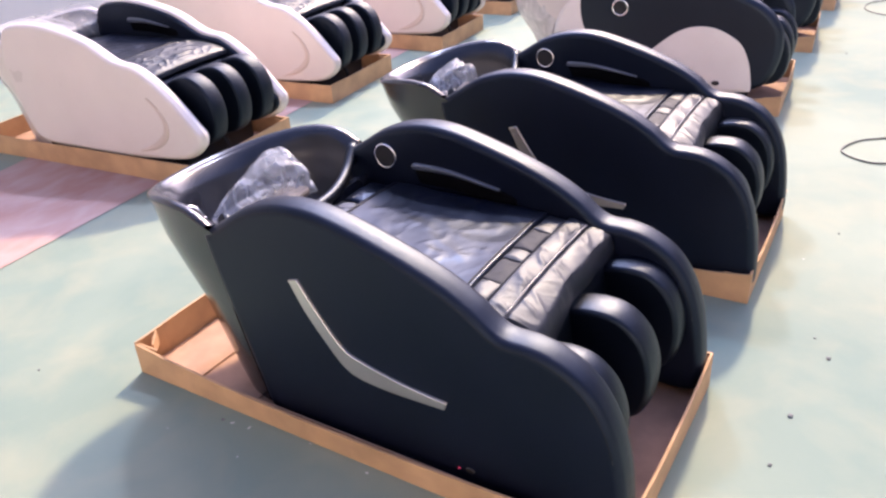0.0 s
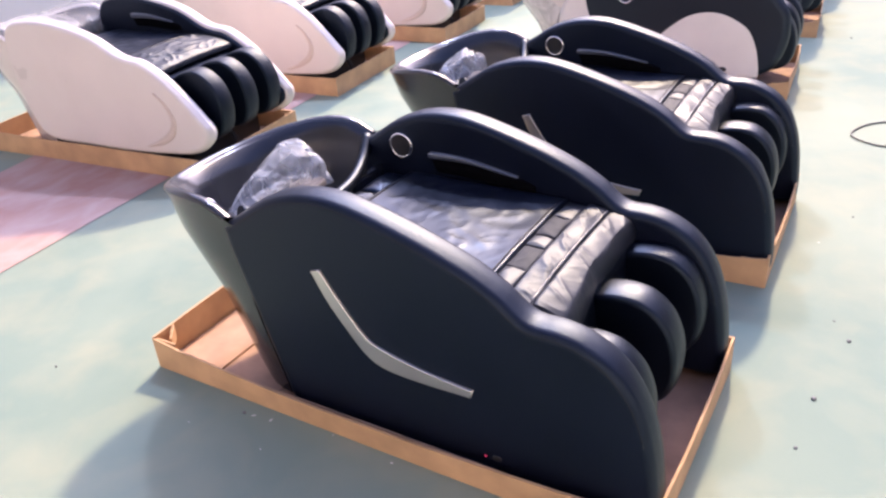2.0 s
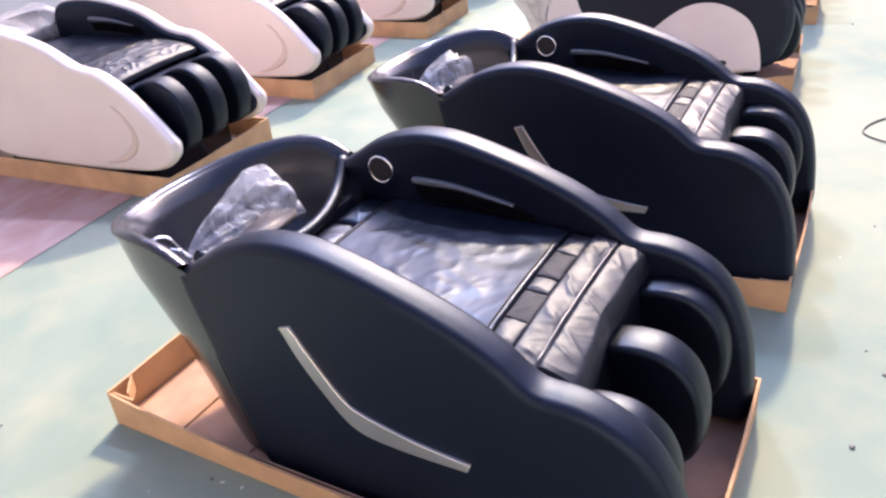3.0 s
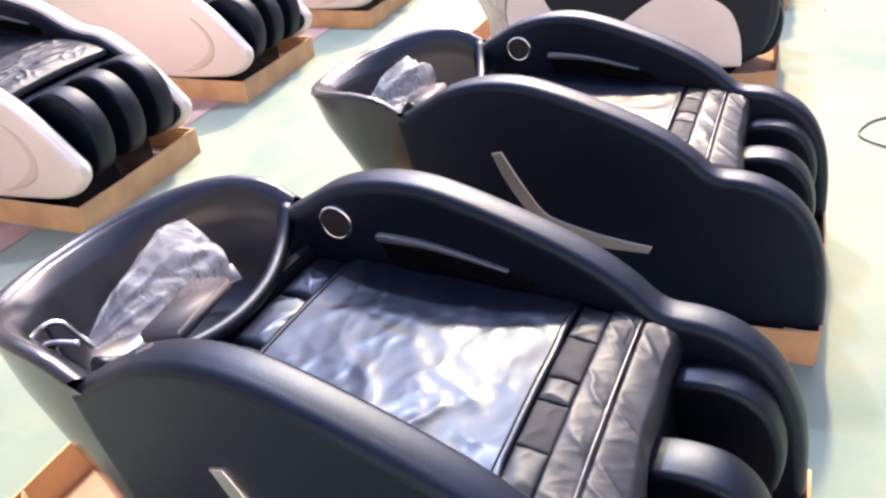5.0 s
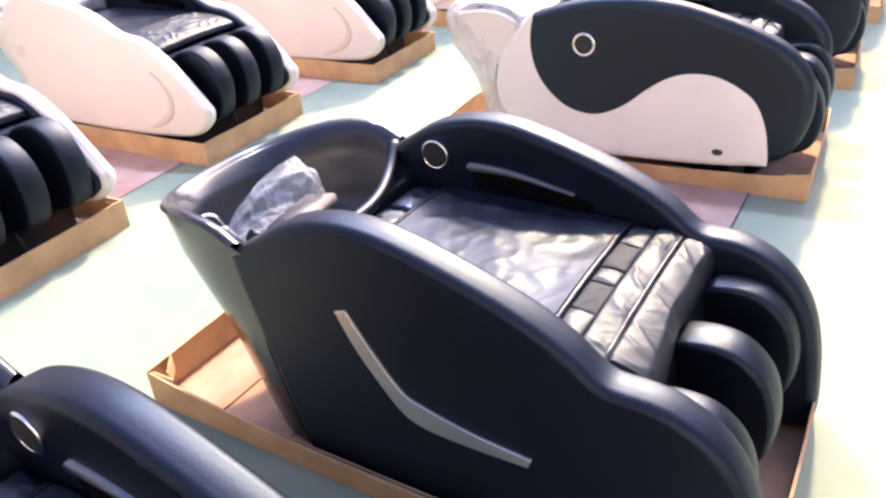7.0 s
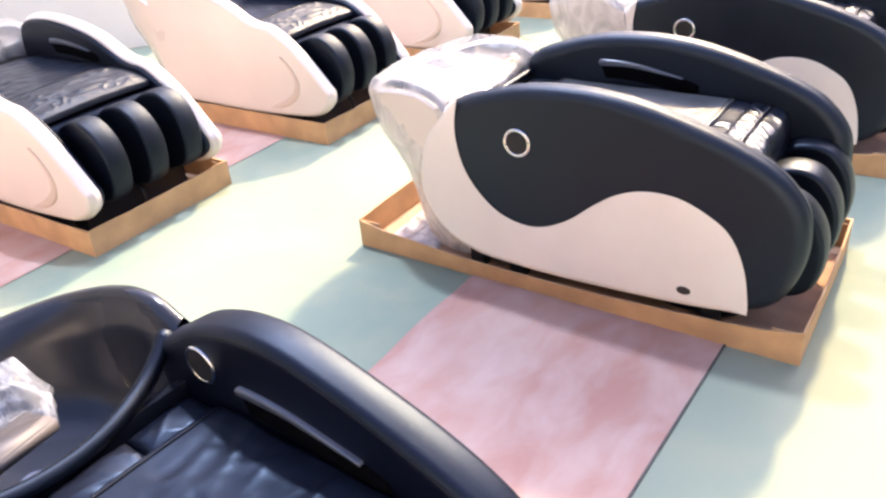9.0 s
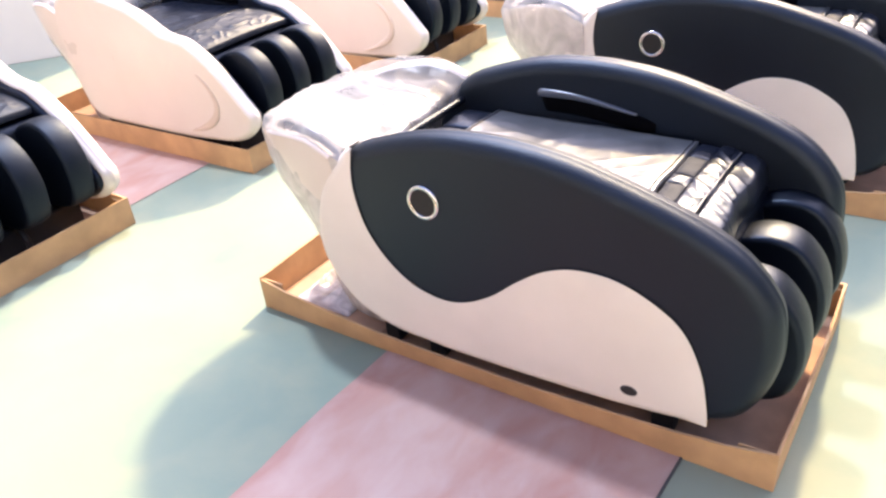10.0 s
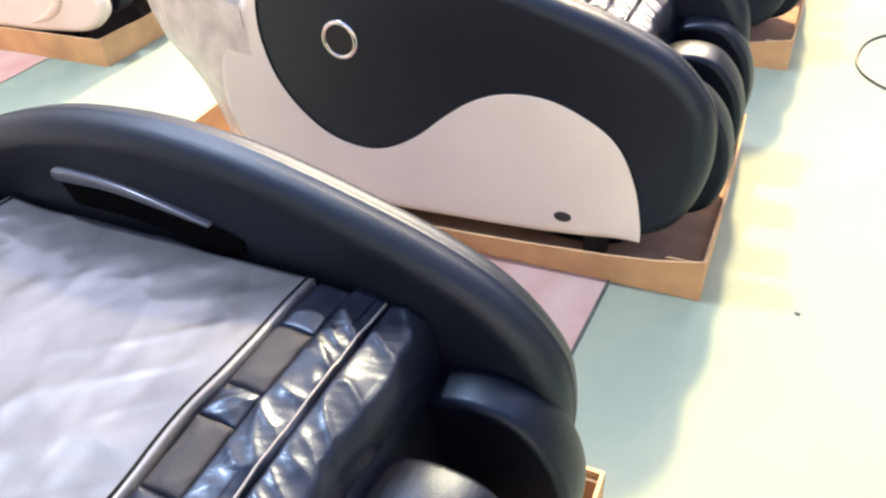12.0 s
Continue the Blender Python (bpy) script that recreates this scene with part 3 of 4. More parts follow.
def mat_and_straps(bed, x0, x1, x2, y0, y1, z, seed, amount=1.0, skin=None, size=1.0, flap=False):
    """The loose leather mat, its patchwork strip and two puffed straps across the foot of the seat."""
    skin = skin or MAT_LEATHER

    def base(x, v):
        return z - 0.010 * ((v - 0.5) * 2) ** 2 - 0.035 * max(0.0, (x - x1) / (x2 - x1 + 1e-6)) ** 2

    def top(x, y, u, v):
        e = min(1, 8 * min(u, 1 - u, v + 0.03, 1.03 - v))
        return base(x, v) + amount * (((0.004 + 0.016 * max(0.0, 0.4 - v)) * crease(x, y, seed, size * 0.7) + 0.0035 * fold(x, y, seed + 4, size * 0.85) + 0.0075 * fold(x, y, seed + 2, size * 1.5)) * e + 0.0012 * noise.noise(Vector((x * 30, y * 22, seed))) * e) + 0.007 * max(0.0, v - 0.55) * e * (1 - 2 * abs(noise.noise(Vector((x * 15 + y * 5, y * 3, seed + 2))))) + 0.005 * (1 - e)

    cloth = sheet(x0, x1, y0, y1, top, 90, 70, 0.022)
    for q in cloth.verts:
        u, v = (q.co.x - x0) / (x1 - x0), (q.co.y - y0) / (y1 - y0)
        q.co.x += 0.007 * noise.noise(Vector((q.co.y * 7, seed, 1))) * u + 0.012 * (u > 0.9) * max(0, 0.12 - v) * 8
        q.co.y += 0.02 * noise.noise(Vector((q.co.x * 6, seed, 5))) * (2 * v - 1)
    m = part("mat", cloth, skin, bed, "loose wrinkled glossy black leather mat")
    hem = [(x1 - 0.012, y0 + (y1 - y0) * k / 40, top(x1 - 0.012, y0 + (y1 - y0) * k / 40, 0.985, k / 40) + 0.002) for k in range(41)]
    hem = [(a + 0.007 * noise.noise(Vector((b * 7, seed, 1))), b, c) for a, b, c in hem]
    part("hem", tube(hem, 0.0018, 6), PIPING, m)
    back = [(x0 + 0.012, y0 + (y1 - y0) * k / 40, top(x0 + 0.012, y0 + (y1 - y0) * k / 40, 0.015, k / 40) + 0.002) for k in range(41)]
    part("hem", tube(back, 0.0018, 6), PIPING, m)
    if flap:
        def crumple(x, y, u, v):
            e = min(1, 7 * min(u, 1 - u, v, 1 - v))
            return base(x, v) + 0.006 + e * (0.012 * fold(x * 1.5, y * 0.5, seed + 5, 0.6) + 0.008 * crease(x * 1.6, y * 0.6 + x * 0.5, seed + 8, 0.4)) - 0.05 * max(0, u - 0.8) * 5 * max(0, u - 0.8)

        part("flap", sheet(x1 + 0.008, x2, y0 - 0.01, y1 + 0.01, crumple, 60, 110, 0.025), STRAP_LEATHER, bed, "crumpled glossy black leather flap")
        return
    w = (x2 - x1) / 3
    n = 5
    cuts = (0.0, 0.2, 0.42, 0.54, 0.78, 1.0)
    for k in range(n):
        a, b = y0 + (y1 - y0) * cuts[k] + 0.0015, y0 + (y1 - y0) * cuts[k + 1] - 0.0015

        def puff(x, y, u, v, k=k):
            return base(x, (y - y0) / (y1 - y0)) - 0.004 + 0.005 * (16 * u * (1 - u) * v * (1 - v)) ** 0.5 + 0.006 * fold(x, y, seed + k * 2.1, 0.5)

        part("patch", sheet(x1 + 0.008, x1 + w, a, b, puff, 14, 18, 0.018), (STRAP_LEATHER if skin is MAT_LEATHER else MAT_LEATHER) if k % 2 == 0 else FOAM_LEATHER, bed)
    for k in (1, 2):
        def roll(x, y, u, v, k=k):
            return base(x, v) - 0.003 + 0.004 * (4 * u * (1 - u)) ** 0.5 + (0.010 * fold(x * 0.6, y * 0.9 + x * 0.8, seed + 11 * k, 0.6) + 0.0015 * fold(x * 0.4, y * 1.3 - x * 0.6, seed + 17 * k, 0.3)) * (0.35 + 0.65 * (4 * u * (1 - u)) ** 0.5) - 0.03 * (max(0, u - 0.75) * 4) ** 2 * (k == 2)

        xe = x1 + w * (k + 1) + (0.012 if k == 2 else -0.001)
        band = sheet(x1 + w * k + 0.001, xe, y0 - 0.01, y1 + 0.01, roll, 20, 130, 0.03)
        for q in band.verts:
            u, v = (q.co.x - xe) / w + 1, (q.co.y - y0) / (y1 - y0)
            q.co.x += 0.007 * noise.noise(Vector((q.co.y * 9, seed, k))) * (q.co.x > xe - 0.02)
            if k == 2:
                slack = max(0.0, 1 - v / 0.45) * max(0.0, u)
                q.co.x += 0.03 * slack
                q.co.z -= 0.02 * slack ** 2
        s = part("strap", band, STRAP_LEATHER if skin is MAT_LEATHER else MAT_LEATHER, bed, "puffed wrinkled leather strap")
        part("hem", tube([(x1 + w * (k + 1) - 0.006, y0 + (y1 - y0) * j / 40, roll(x1 + w * (k + 1) - 0.006, y0 + (y1 - y0) * j / 40, 0.96, j / 40) + 0.002) for j in range(41)], 0.0024, 6), STRAP_PIPING, s, "pale shiny piping")


STRAP_PIPING = material("pale_piping", (0.16, 0.16, 0.17), 0.3, spec=0.7)
FOAM_LEATHER = material("dull_patch_leather", (0.028, 0.029, 0.035), 0.62, vary=0.1, grain=380, bump=0.3, spec=0.18, cool=0.8)


def seat_base(bed, xa, xb, y0, y1, z):
    part("seat_base", slab(loop_of([(xa, 0.05), (xa, z - 0.12), (xa + 0.03, z - 0.055), (xa + 0.3, z - 0.045), (xb - 0.2, z - 0.045), (xb - 0.04, z - 0.075), (xb, z - 0.16), (xb, 0.05), ((xa + xb) / 2, 0.05)], 90), y0, y1, 0.012, 3), LEATHER_SOFT, bed)


def head_cushion(bed, x0, x1, y0, y1, z, seed):
    for k, (a, b) in enumerate(((y0, y0 + (y1 - y0) * 0.36), (y0 + (y1 - y0) * 0.37, y0 + (y1 - y0) * 0.70), (y0 + (y1 - y0) * 0.71, y1))):
        def h(x, y, u, v, k=k):
            return z + 0.018 * (16 * u * (1 - u) * v * (1 - v)) ** 0.4 + 0.006 * fold(x, y, seed + k, 0.7)
        part("head_cushion", sheet(x0, x1, a, b, h, 24, 24, 0.03), MAT_LEATHER, bed, "wrinkled black leather head cushion")


def neck_roll(bed, yc, hw, mat):
    pts = [(0.462, yc - hw, 0.665), (0.50, yc - hw * 0.72, 0.615), (0.54, yc - hw * 0.36, 0.592), (0.553, yc, 0.585), (0.54, yc + hw * 0.36, 0.592), (0.50, yc + hw * 0.72, 0.615), (0.462, yc + hw, 0.665)]
    part("neck_roll", tube(loop_of(pts, 40, False), 0.02, 12), mat, bed, "black padded neck roll at the basin's edge")


def feet(bed, xs, ys, z1, mat=DARK_PLASTIC):
    for x in xs:
        for y in ys:
            part("foot", box(x - 0.03, x + 0.03, y - 0.03, y + 0.03, 0.0175, z1, 0.004), mat, bed, smooth=False)


def black_bed():
    bed = thing("massage_bed", "black leather salon massage bed with silver chevron in cardboard tray", "massage bed", "black massage beds")
    loop = loop_of(BLACK_SIDE, 180)
    for y0, y1, outer, inner in ((0.025, 0.125, 0.025, None), (0.71, 0.81, None, 0.71)):
        p = part("side_panel", slab(loop, y0, y1, 0.027, 7, 0.002), LEATHER, bed, "padded black leather side panel")
        o, nrm, safe = inward(loop)
        q = o + nrm * np.minimum(0.019, safe)[:, None]
        q = q[(o[:, 1] > 0.30)]
        keep = [tuple(a) for a in q]
        gap = max(range(len(keep)), key=lambda i: math.dist(keep[i - 1], keep[i]))
        keep = keep[gap:] + keep[:gap]
        yy = y0 + 0.0028
        part("piping", tube([(a, yy, b) for a, b in keep], 0.0022, 6), PIPING, p)
        if outer is not None:
            upper = loop_of([(0.787, 0.573), (0.85, 0.476), (0.915, 0.392), (0.965, 0.362), (1.11, 0.329), (1.258, 0.313)], 60, False)
            lower = loop_of([(1.249, 0.287), (1.10, 0.284), (0.982, 0.292), (0.920, 0.319), (0.860, 0.388), (0.80, 0.474), (0.755, 0.563)], 60, False)
            part("chevron", slab(np.concatenate([upper, lower]) + (0.011, 0.008), y0 - 0.008, y0 + 0.012, 0.0035, 3), SATIN, p, "satin silver chevron badge")
            # solid black tube draws the shade in the gap along the panel's back edge
            part("seam_shade", tube([(x - 0.004, y0 + 0.022, z) for x, z in loop_of(BLACK_SIDE[:5], 30, False)], 0.009, 8), SHADE_BLACK, p, "black tube painting the shaded gap between panel and basin shell")
            px, pz = [q[0] for q in BLACK_SIDE[5:13]], [q[1] for q in BLACK_SIDE[5:13]]
            part("control_panel", sheet(0.565, 0.675, y0 + 0.035, y0 + 0.078, lambda x, y, u, v: float(np.interp(x, px, pz)) + 0.004 - 0.004 * (2 * v - 1) ** 2, 16, 6, 0.006), TOUCH, p, "glossy grey touch panel")
            part("socket", slab([(1.33 + 0.014 * math.cos(k * 0.52), 0.105 + 0.01 * math.sin(k * 0.52)) for k in range(12)], y0 - 0.003, y0 + 0.01, 0.002, 2), DARK_PLASTIC, p)
            part("indicator_light", slab([(1.295 + 0.0035 * math.cos(k * 0.785), 0.10 + 0.0035 * math.sin(k * 0.785)) for k in range(8)], y0 - 0.002, y0 + 0.006, 0.001, 2), LED, p, "tiny red indicator light")
        else:
            r = part("speaker_ring", tube(ring_path(0.633, y0 - 0.002, 0.668, 0.042), 0.0055, 8, True), CHROME, p, "chrome speaker ring")
            part("speaker_mesh", disc(0.633, y0 - 0.006, y0 + 0.01, 0.668, 0.040), MESH_BLACK, r)
            inner_strip(bed, p, y0, 0.745, 1.08, 0.652, 0.622, 0.022)
    basin(bed, 0.4175, SHELL_BLACK, BOWL, 0.0, 0.07)
    neck_roll(bed, 0.4175, 0.33, LEATHER_SOFT)
    seat_base(bed, 0.56, 1.475, 0.122, 0.713, 0.58)
    head_cushion(bed, 0.565, 0.66, 0.14, 0.70, 0.555, 2.0)
    mat_and_straps(bed, 0.67, 1.25, 1.46, 0.145, 0.695, 0.585, 1.7, 0.75)
    pads = [(1.40, 0.36), (1.43, 0.445), (1.475, 0.474), (1.545, 0.486), (1.615, 0.473), (1.677, 0.415), (1.708, 0.32), (1.70, 0.215), (1.655, 0.155), (1.55, 0.14), (1.44, 0.16), (1.40, 0.25)]
    for y0, y1 in ((0.118, 0.215), (0.365, 0.475), (0.625, 0.718)):
        leg_pad(bed, pads, y0, y1, LEATHER_SOFT)
    part("base_plate", box(0.52, 1.45, 0.10, 0.735, 0.0175, 0.07, 0.006), DARK_PLASTIC, bed, smooth=False)
    return bed


def whale_bed():
    bed = thing("massage_bed", "slate and cream leather salon massage bed in cardboard tray", "massage bed", "two-tone massage beds")
    loop = loop_of(WHALE_SIDE, 180)
    split = [p for p in WHALE_SPLIT]
    outer = [(0.546, 0.7285), (0.497, 0.7035), (0.407, 0.60), (0.348, 0.457), (0.350, 0.308), (0.443, 0.171), (0.588, 0.104), (0.75, 0.090), (0.9, 0.086), (1.1, 0.090), (1.3, 0.098), (1.45, 0.110), (1.55, 0.124), (1.61, 0.138)]
    for y0, y1, near in ((0.0, 0.105, True), (0.66, 0.765, False)):
        p = part("side_panel", slab(loop, y0, y1, 0.046, 8, 0.002), LEATHER_SLATE, bed, "padded slate leather side panel")
        if near:
            a = loop_of(outer, 120, False)
            b = loop_of(split, 120, False)[::-1]
            part("wave_panel", wave_slab(a, b, y0 - 0.0045, y0 + 0.09), LEATHER_CREAM, p, "cream leather wave panel")
            part("piping", tube([(x, y0 - 0.001, z) for x, z in loop_of(split, 120, False)], 0.003, 6), PIPING, p)
            seam = [(0.497, 0.7035), (0.407, 0.60), (0.348, 0.457), (0.350, 0.308), (0.443, 0.171), (0.50, 0.138)]
            part("piping", tube([(x - 0.004, y0 + 0.03, z) for x, z in loop_of(seam, 60, False)], 0.004, 6), PIPING, p)
            r = part("speaker_ring", tube(ring_path(0.784, y0 - 0.003, 0.604, 0.047), 0.0075, 10, True), CHROME, p, "chrome speaker ring")
            part("speaker_mesh", disc(0.784, y0 - 0.008, y0 + 0.01, 0.604, 0.043), MESH_BLACK, r)
            part("socket", slab([(1.402 + 0.024 * math.cos(k * 0.3142), 0.176 + 0.015 * math.sin(k * 0.3142)) for k in range(20)], y0 - 0.009, y0 + 0.01, 0.003, 2), DARK_PLASTIC, p, "black power socket")
        else:
            inner_strip(bed, p, y0, 0.80, 1.14, 0.70, 0.668, 0.025)
    basin(bed, 0.385, SHELL_WHITE, BOWL, 0.015)
    part("neck_roll", tube([(0.492, 0.09 + 0.59 * k / 12, 0.628) for k in range(13)], 0.013, 10), LEATHER_SOFT, bed, "black padded neck roll at the basin's edge")
    seat_base(bed, 0.53, 1.56, 0.10, 0.668, 0.60)
    head_cushion(bed, 0.507, 0.665, 0.115, 0.655, 0.592, 5.0)
    mat_and_straps(bed, 0.645, 1.34, 1.535, 0.13, 0.65, 0.622, 4.2, 0.55, MAT_FILM, 1.1)
    pads = [(1.48, 0.37), (1.515, 0.455), (1.57, 0.492), (1.635, 0.505), (1.705, 0.485), (1.765, 0.41), (1.788, 0.31), (1.768, 0.205), (1.70, 0.152), (1.58, 0.145), (1.50, 0.18), (1.48, 0.26)]
    for y0, y1 in ((0.135, 0.25), (0.36, 0.48), (0.585, 0.69)):
        leg_pad(bed, pads, y0, y1, LEATHER_SOFT)
    part("base_plate", box(0.60, 1.46, 0.24, 0.53, 0.0175, 0.12, 0.006), DARK_PLASTIC, bed, smooth=False)
    feet(bed, (0.56, 0.74, 1.48), (0.072, 0.715), 0.13)
    return bed


def wave_slab(a, b, y0, y1, r=0.03, steps=6):
    """The lower cream panel: outline a rounded over to the edge, outline b cut straight at the wave line."""
    loop = np.concatenate([a, b[1:-1]])
    soft = np.concatenate([np.ones(len(a)), np.zeros(len(b) - 2)])
    n0 = len(a)
    ramp = np.minimum(1, np.minimum(np.arange(n0), n0 - 1 - np.arange(n0)) / 4)
    soft[:n0] = np.maximum(ramp, 0.0)
    area = np.sum(loop[:, 0] * np.roll(loop[:, 1], -1) - np.roll(loop[:, 0], -1) * loop[:, 1])
    if area < 0:
        loop, soft = loop[::-1].copy(), soft[::-1].copy()
    loop, nrm, safe = inward(loop)
    rr = np.minimum(r * soft + 0.0035, np.maximum(safe, 0.0035))
    for _ in range(4):
        rr = np.where(soft > 0, (np.roll(rr, 1) + rr + np.roll(rr, -1)) / 3, rr)
    bm = bmesh.new()
    rings = []

    def ring(y, inset):
        pts = loop + nrm * inset[:, None]
        return [bm.verts.new((p[0], yy, p[1])) for p, yy in zip(pts, y)]

    rings.append(ring(y0 + 0 * rr, rr + 0.002))
    for i in range(steps + 1):
        a0 = math.pi / 2 * i / steps
        rings.append(ring(y0 + rr * (1 - math.cos(a0)), rr * (1 - math.sin(a0))))
    rings.append(ring(np.where(soft > 0.5, y1, y0 + rr), 0 * rr))
    n = len(loop)
    for r0, r1 in zip(rings, rings[1:]):
        for i in range(n):
            bm.faces.new((r0[i], r0[(i + 1) % n], r1[(i + 1) % n], r1[i]))
    bm.faces.new(rings[0])
    return bm


def white_bed():
    bed = thing("massage_bed", "glossy white salon massage bed with black leather pads in tray", "massage bed", "white massage beds")
    loop = loop_of(WHITE_SIDE, 180)
    for y0, y1, near in ((0.02, 0.10, True), (0.73, 0.81, False)):
        p = part("side_panel", slab(loop, y0, y1, 0.024, 6, 0.006), SHELL_WHITE, bed, "glossy white moulded side panel")
        o, nrm, safe = inward(loop)
        q = o + nrm * np.minimum(0.018, safe * 0.8)[:, None]
        part("inner_lining", slab(q, y1 - 0.012 if near else y0 - 0.022, y1 + 0.022 if near else y0 + 0.012, 0.018, 4), LEATHER, p, "black leather inner lining")
        if near:
            wide = loop_of([(1.515, 0.478), (1.575, 0.43), (1.620, 0.36), (1.624, 0.30), (1.587, 0.235), (1.50, 0.185), (1.38, 0.160)], 60, False)
            thin = loop_of([(1.510, 0.474), (1.560, 0.422), (1.594, 0.355), (1.588, 0.302), (1.548, 0.256), (1.478, 0.210), (1.378, 0.165)], 60, False)
            part("swoosh_trim", ribbon(wide, thin, y0 - 0.007, y0 + 0.01), SHELL_TAN, p, "moulded tan swoosh line")
        else:
            inner_strip(bed, p, y0 - 0.022, 0.75, 1.08, 0.70, 0.672, 0.03)
    basin(bed, 0.415, SHELL_WHITE, BOWL, 0.03)
    seat_base(bed, 0.54, 1.52, 0.095, 0.735, 0.60)
    head_cushion(bed, 0.50, 0.64, 0.125, 0.70, 0.585, 8.0)
    mat_and_straps(bed, 0.58, 1.22, 1.50, 0.125, 0.705, 0.61, 7.3, 0.9, None, 0.9, True)
    pads = [(1.42, 0.40), (1.49, 0.49), (1.58, 0.54), (1.68, 0.55), (1.77, 0.49), (1.815, 0.39), (1.81, 0.28), (1.765, 0.20), (1.66, 0.165), (1.5, 0.16), (1.42, 0.25)]
    for y0, y1 in ((0.175, 0.285), (0.385, 0.495), (0.595, 0.705)):
        leg_pad(bed, pads, y0, y1, LEATHER_NAP)
    part("base_plate", box(0.60, 1.60, 0.12, 0.71, 0.0175, 0.14, 0.006), DARK_PLASTIC, bed, smooth=False)
    part("foot_bar", tube([(1.60, 0.41, 0.19), (1.66, 0.41, 0.10), (1.66, 0.41, 0.022)], 0.014, 10), DARK_PLASTIC, bed)
    return bed


def wrap(yc, hw, lift, name, label, seed):
    """Milky plastic film drawn over the basin: a tight skirt round the shell and a crumpled cover over the bowl."""
    w = thing(name, label, "plastic film", "film covers")
    bm = bmesh.new()
    n = 96
    rings = []
    rows = ((0.19, 0.50, 0.31, 0.03, 0), (0.175, 0.50, 0.33, 0.10, 0), (0.16, 0.50, 0.338, 0.18, 0), (0.14, 0.50, 0.346, 0.27, 0), (0.105, 0.49, 0.356, 0.35, 0), (0.05, 0.49, 0.370, 0.42, 0.0), (-0.005, 0.49, 0.384, 0.49, 0.02), (-0.032, 0.49, 0.394, 0.56, 0.15), (-0.042, 0.485, 0.399, 0.62, 0.6), (-0.036, 0.48, 0.398, 0.65, 1),
            (-0.028, 0.475, 0.388, 0, 1.03), (-0.01, 0.472, 0.372, 0, 1.04), (0.015, 0.471, 0.348, 0, 1.035), (0.05, 0.47, 0.315, 0, 1.01), (0.09, 0.468, 0.28, 0, 0.985), (0.15, 0.467, 0.22, 0, 0.965), (0.22, 0.466, 0.16, 0, 0.955), (0.30, 0.466, 0.09, 0, 0.95), (0.40, 0.466, 0.01, 0, 0.95))
    for k, r in enumerate(rows):
        ring = u_ring(bm, r[0], r[1], r[2] * hw / 0.39, r[3], r[4], yc, n, dz=lift * min(r[4], 1))
        rings.append(ring)
        for i, v in enumerate(ring):
            c = v.co
            d = 0.8 * noise.noise(Vector((c.x * 6, c.y * 5, c.z * 4 + seed))) + 0.4 * (1 - 2 * abs(noise.noise(Vector((c.x * 7 + seed, c.y * 5, c.z * 6))))) + 0.28 * (1 - 2 * abs(noise.noise(Vector((c.x * 5 + c.y * 3, c.y * 11 + seed, 0))))) ** 3
            f = 4 * noise.noise(Vector((c.y * 8 + seed, c.z * 3, 0)))
            v.co = c + (Vector((0, 0, 0.024 * d)) if k > 9 else Vector((-0.012 * d - 0.004 * math.sin(i * 0.9 + f), 0, 0.004 * d)))
    skirt = bmesh.new()
    copies = [[skirt.verts.new(v.co) for v in r] for r in rings[:10]]
    loft(skirt, copies)
    part("skirt", skirt, FILM_WHITE, w, "milky film hanging round the shell")
    bmesh.ops.delete(bm, geom=[v for r in rings[:9] for v in r], context="VERTS")
    rings = rings[9:]
    loft(bm, rings)
    edge = [r[0] for r in rings] + [r[-1] for r in reversed(rings)]
    drop = [bm.verts.new((v.co.x + 0.012, v.co.y, 0.60 + 0.004 * math.sin(i * 2.1))) for i, v in enumerate(edge)]
    mid = [bm.verts.new((v.co.x + 0.012, v.co.y, v.co.z * 0.6 + 0.60 * 0.4 + 0.012)) for v in edge]
    loft(bm, [edge, mid, drop])
    bm.faces.new(rings[-1])
    part("top_cover", bm, FILM_COVER, w, "crumpled milky film over the bowl")
    return w


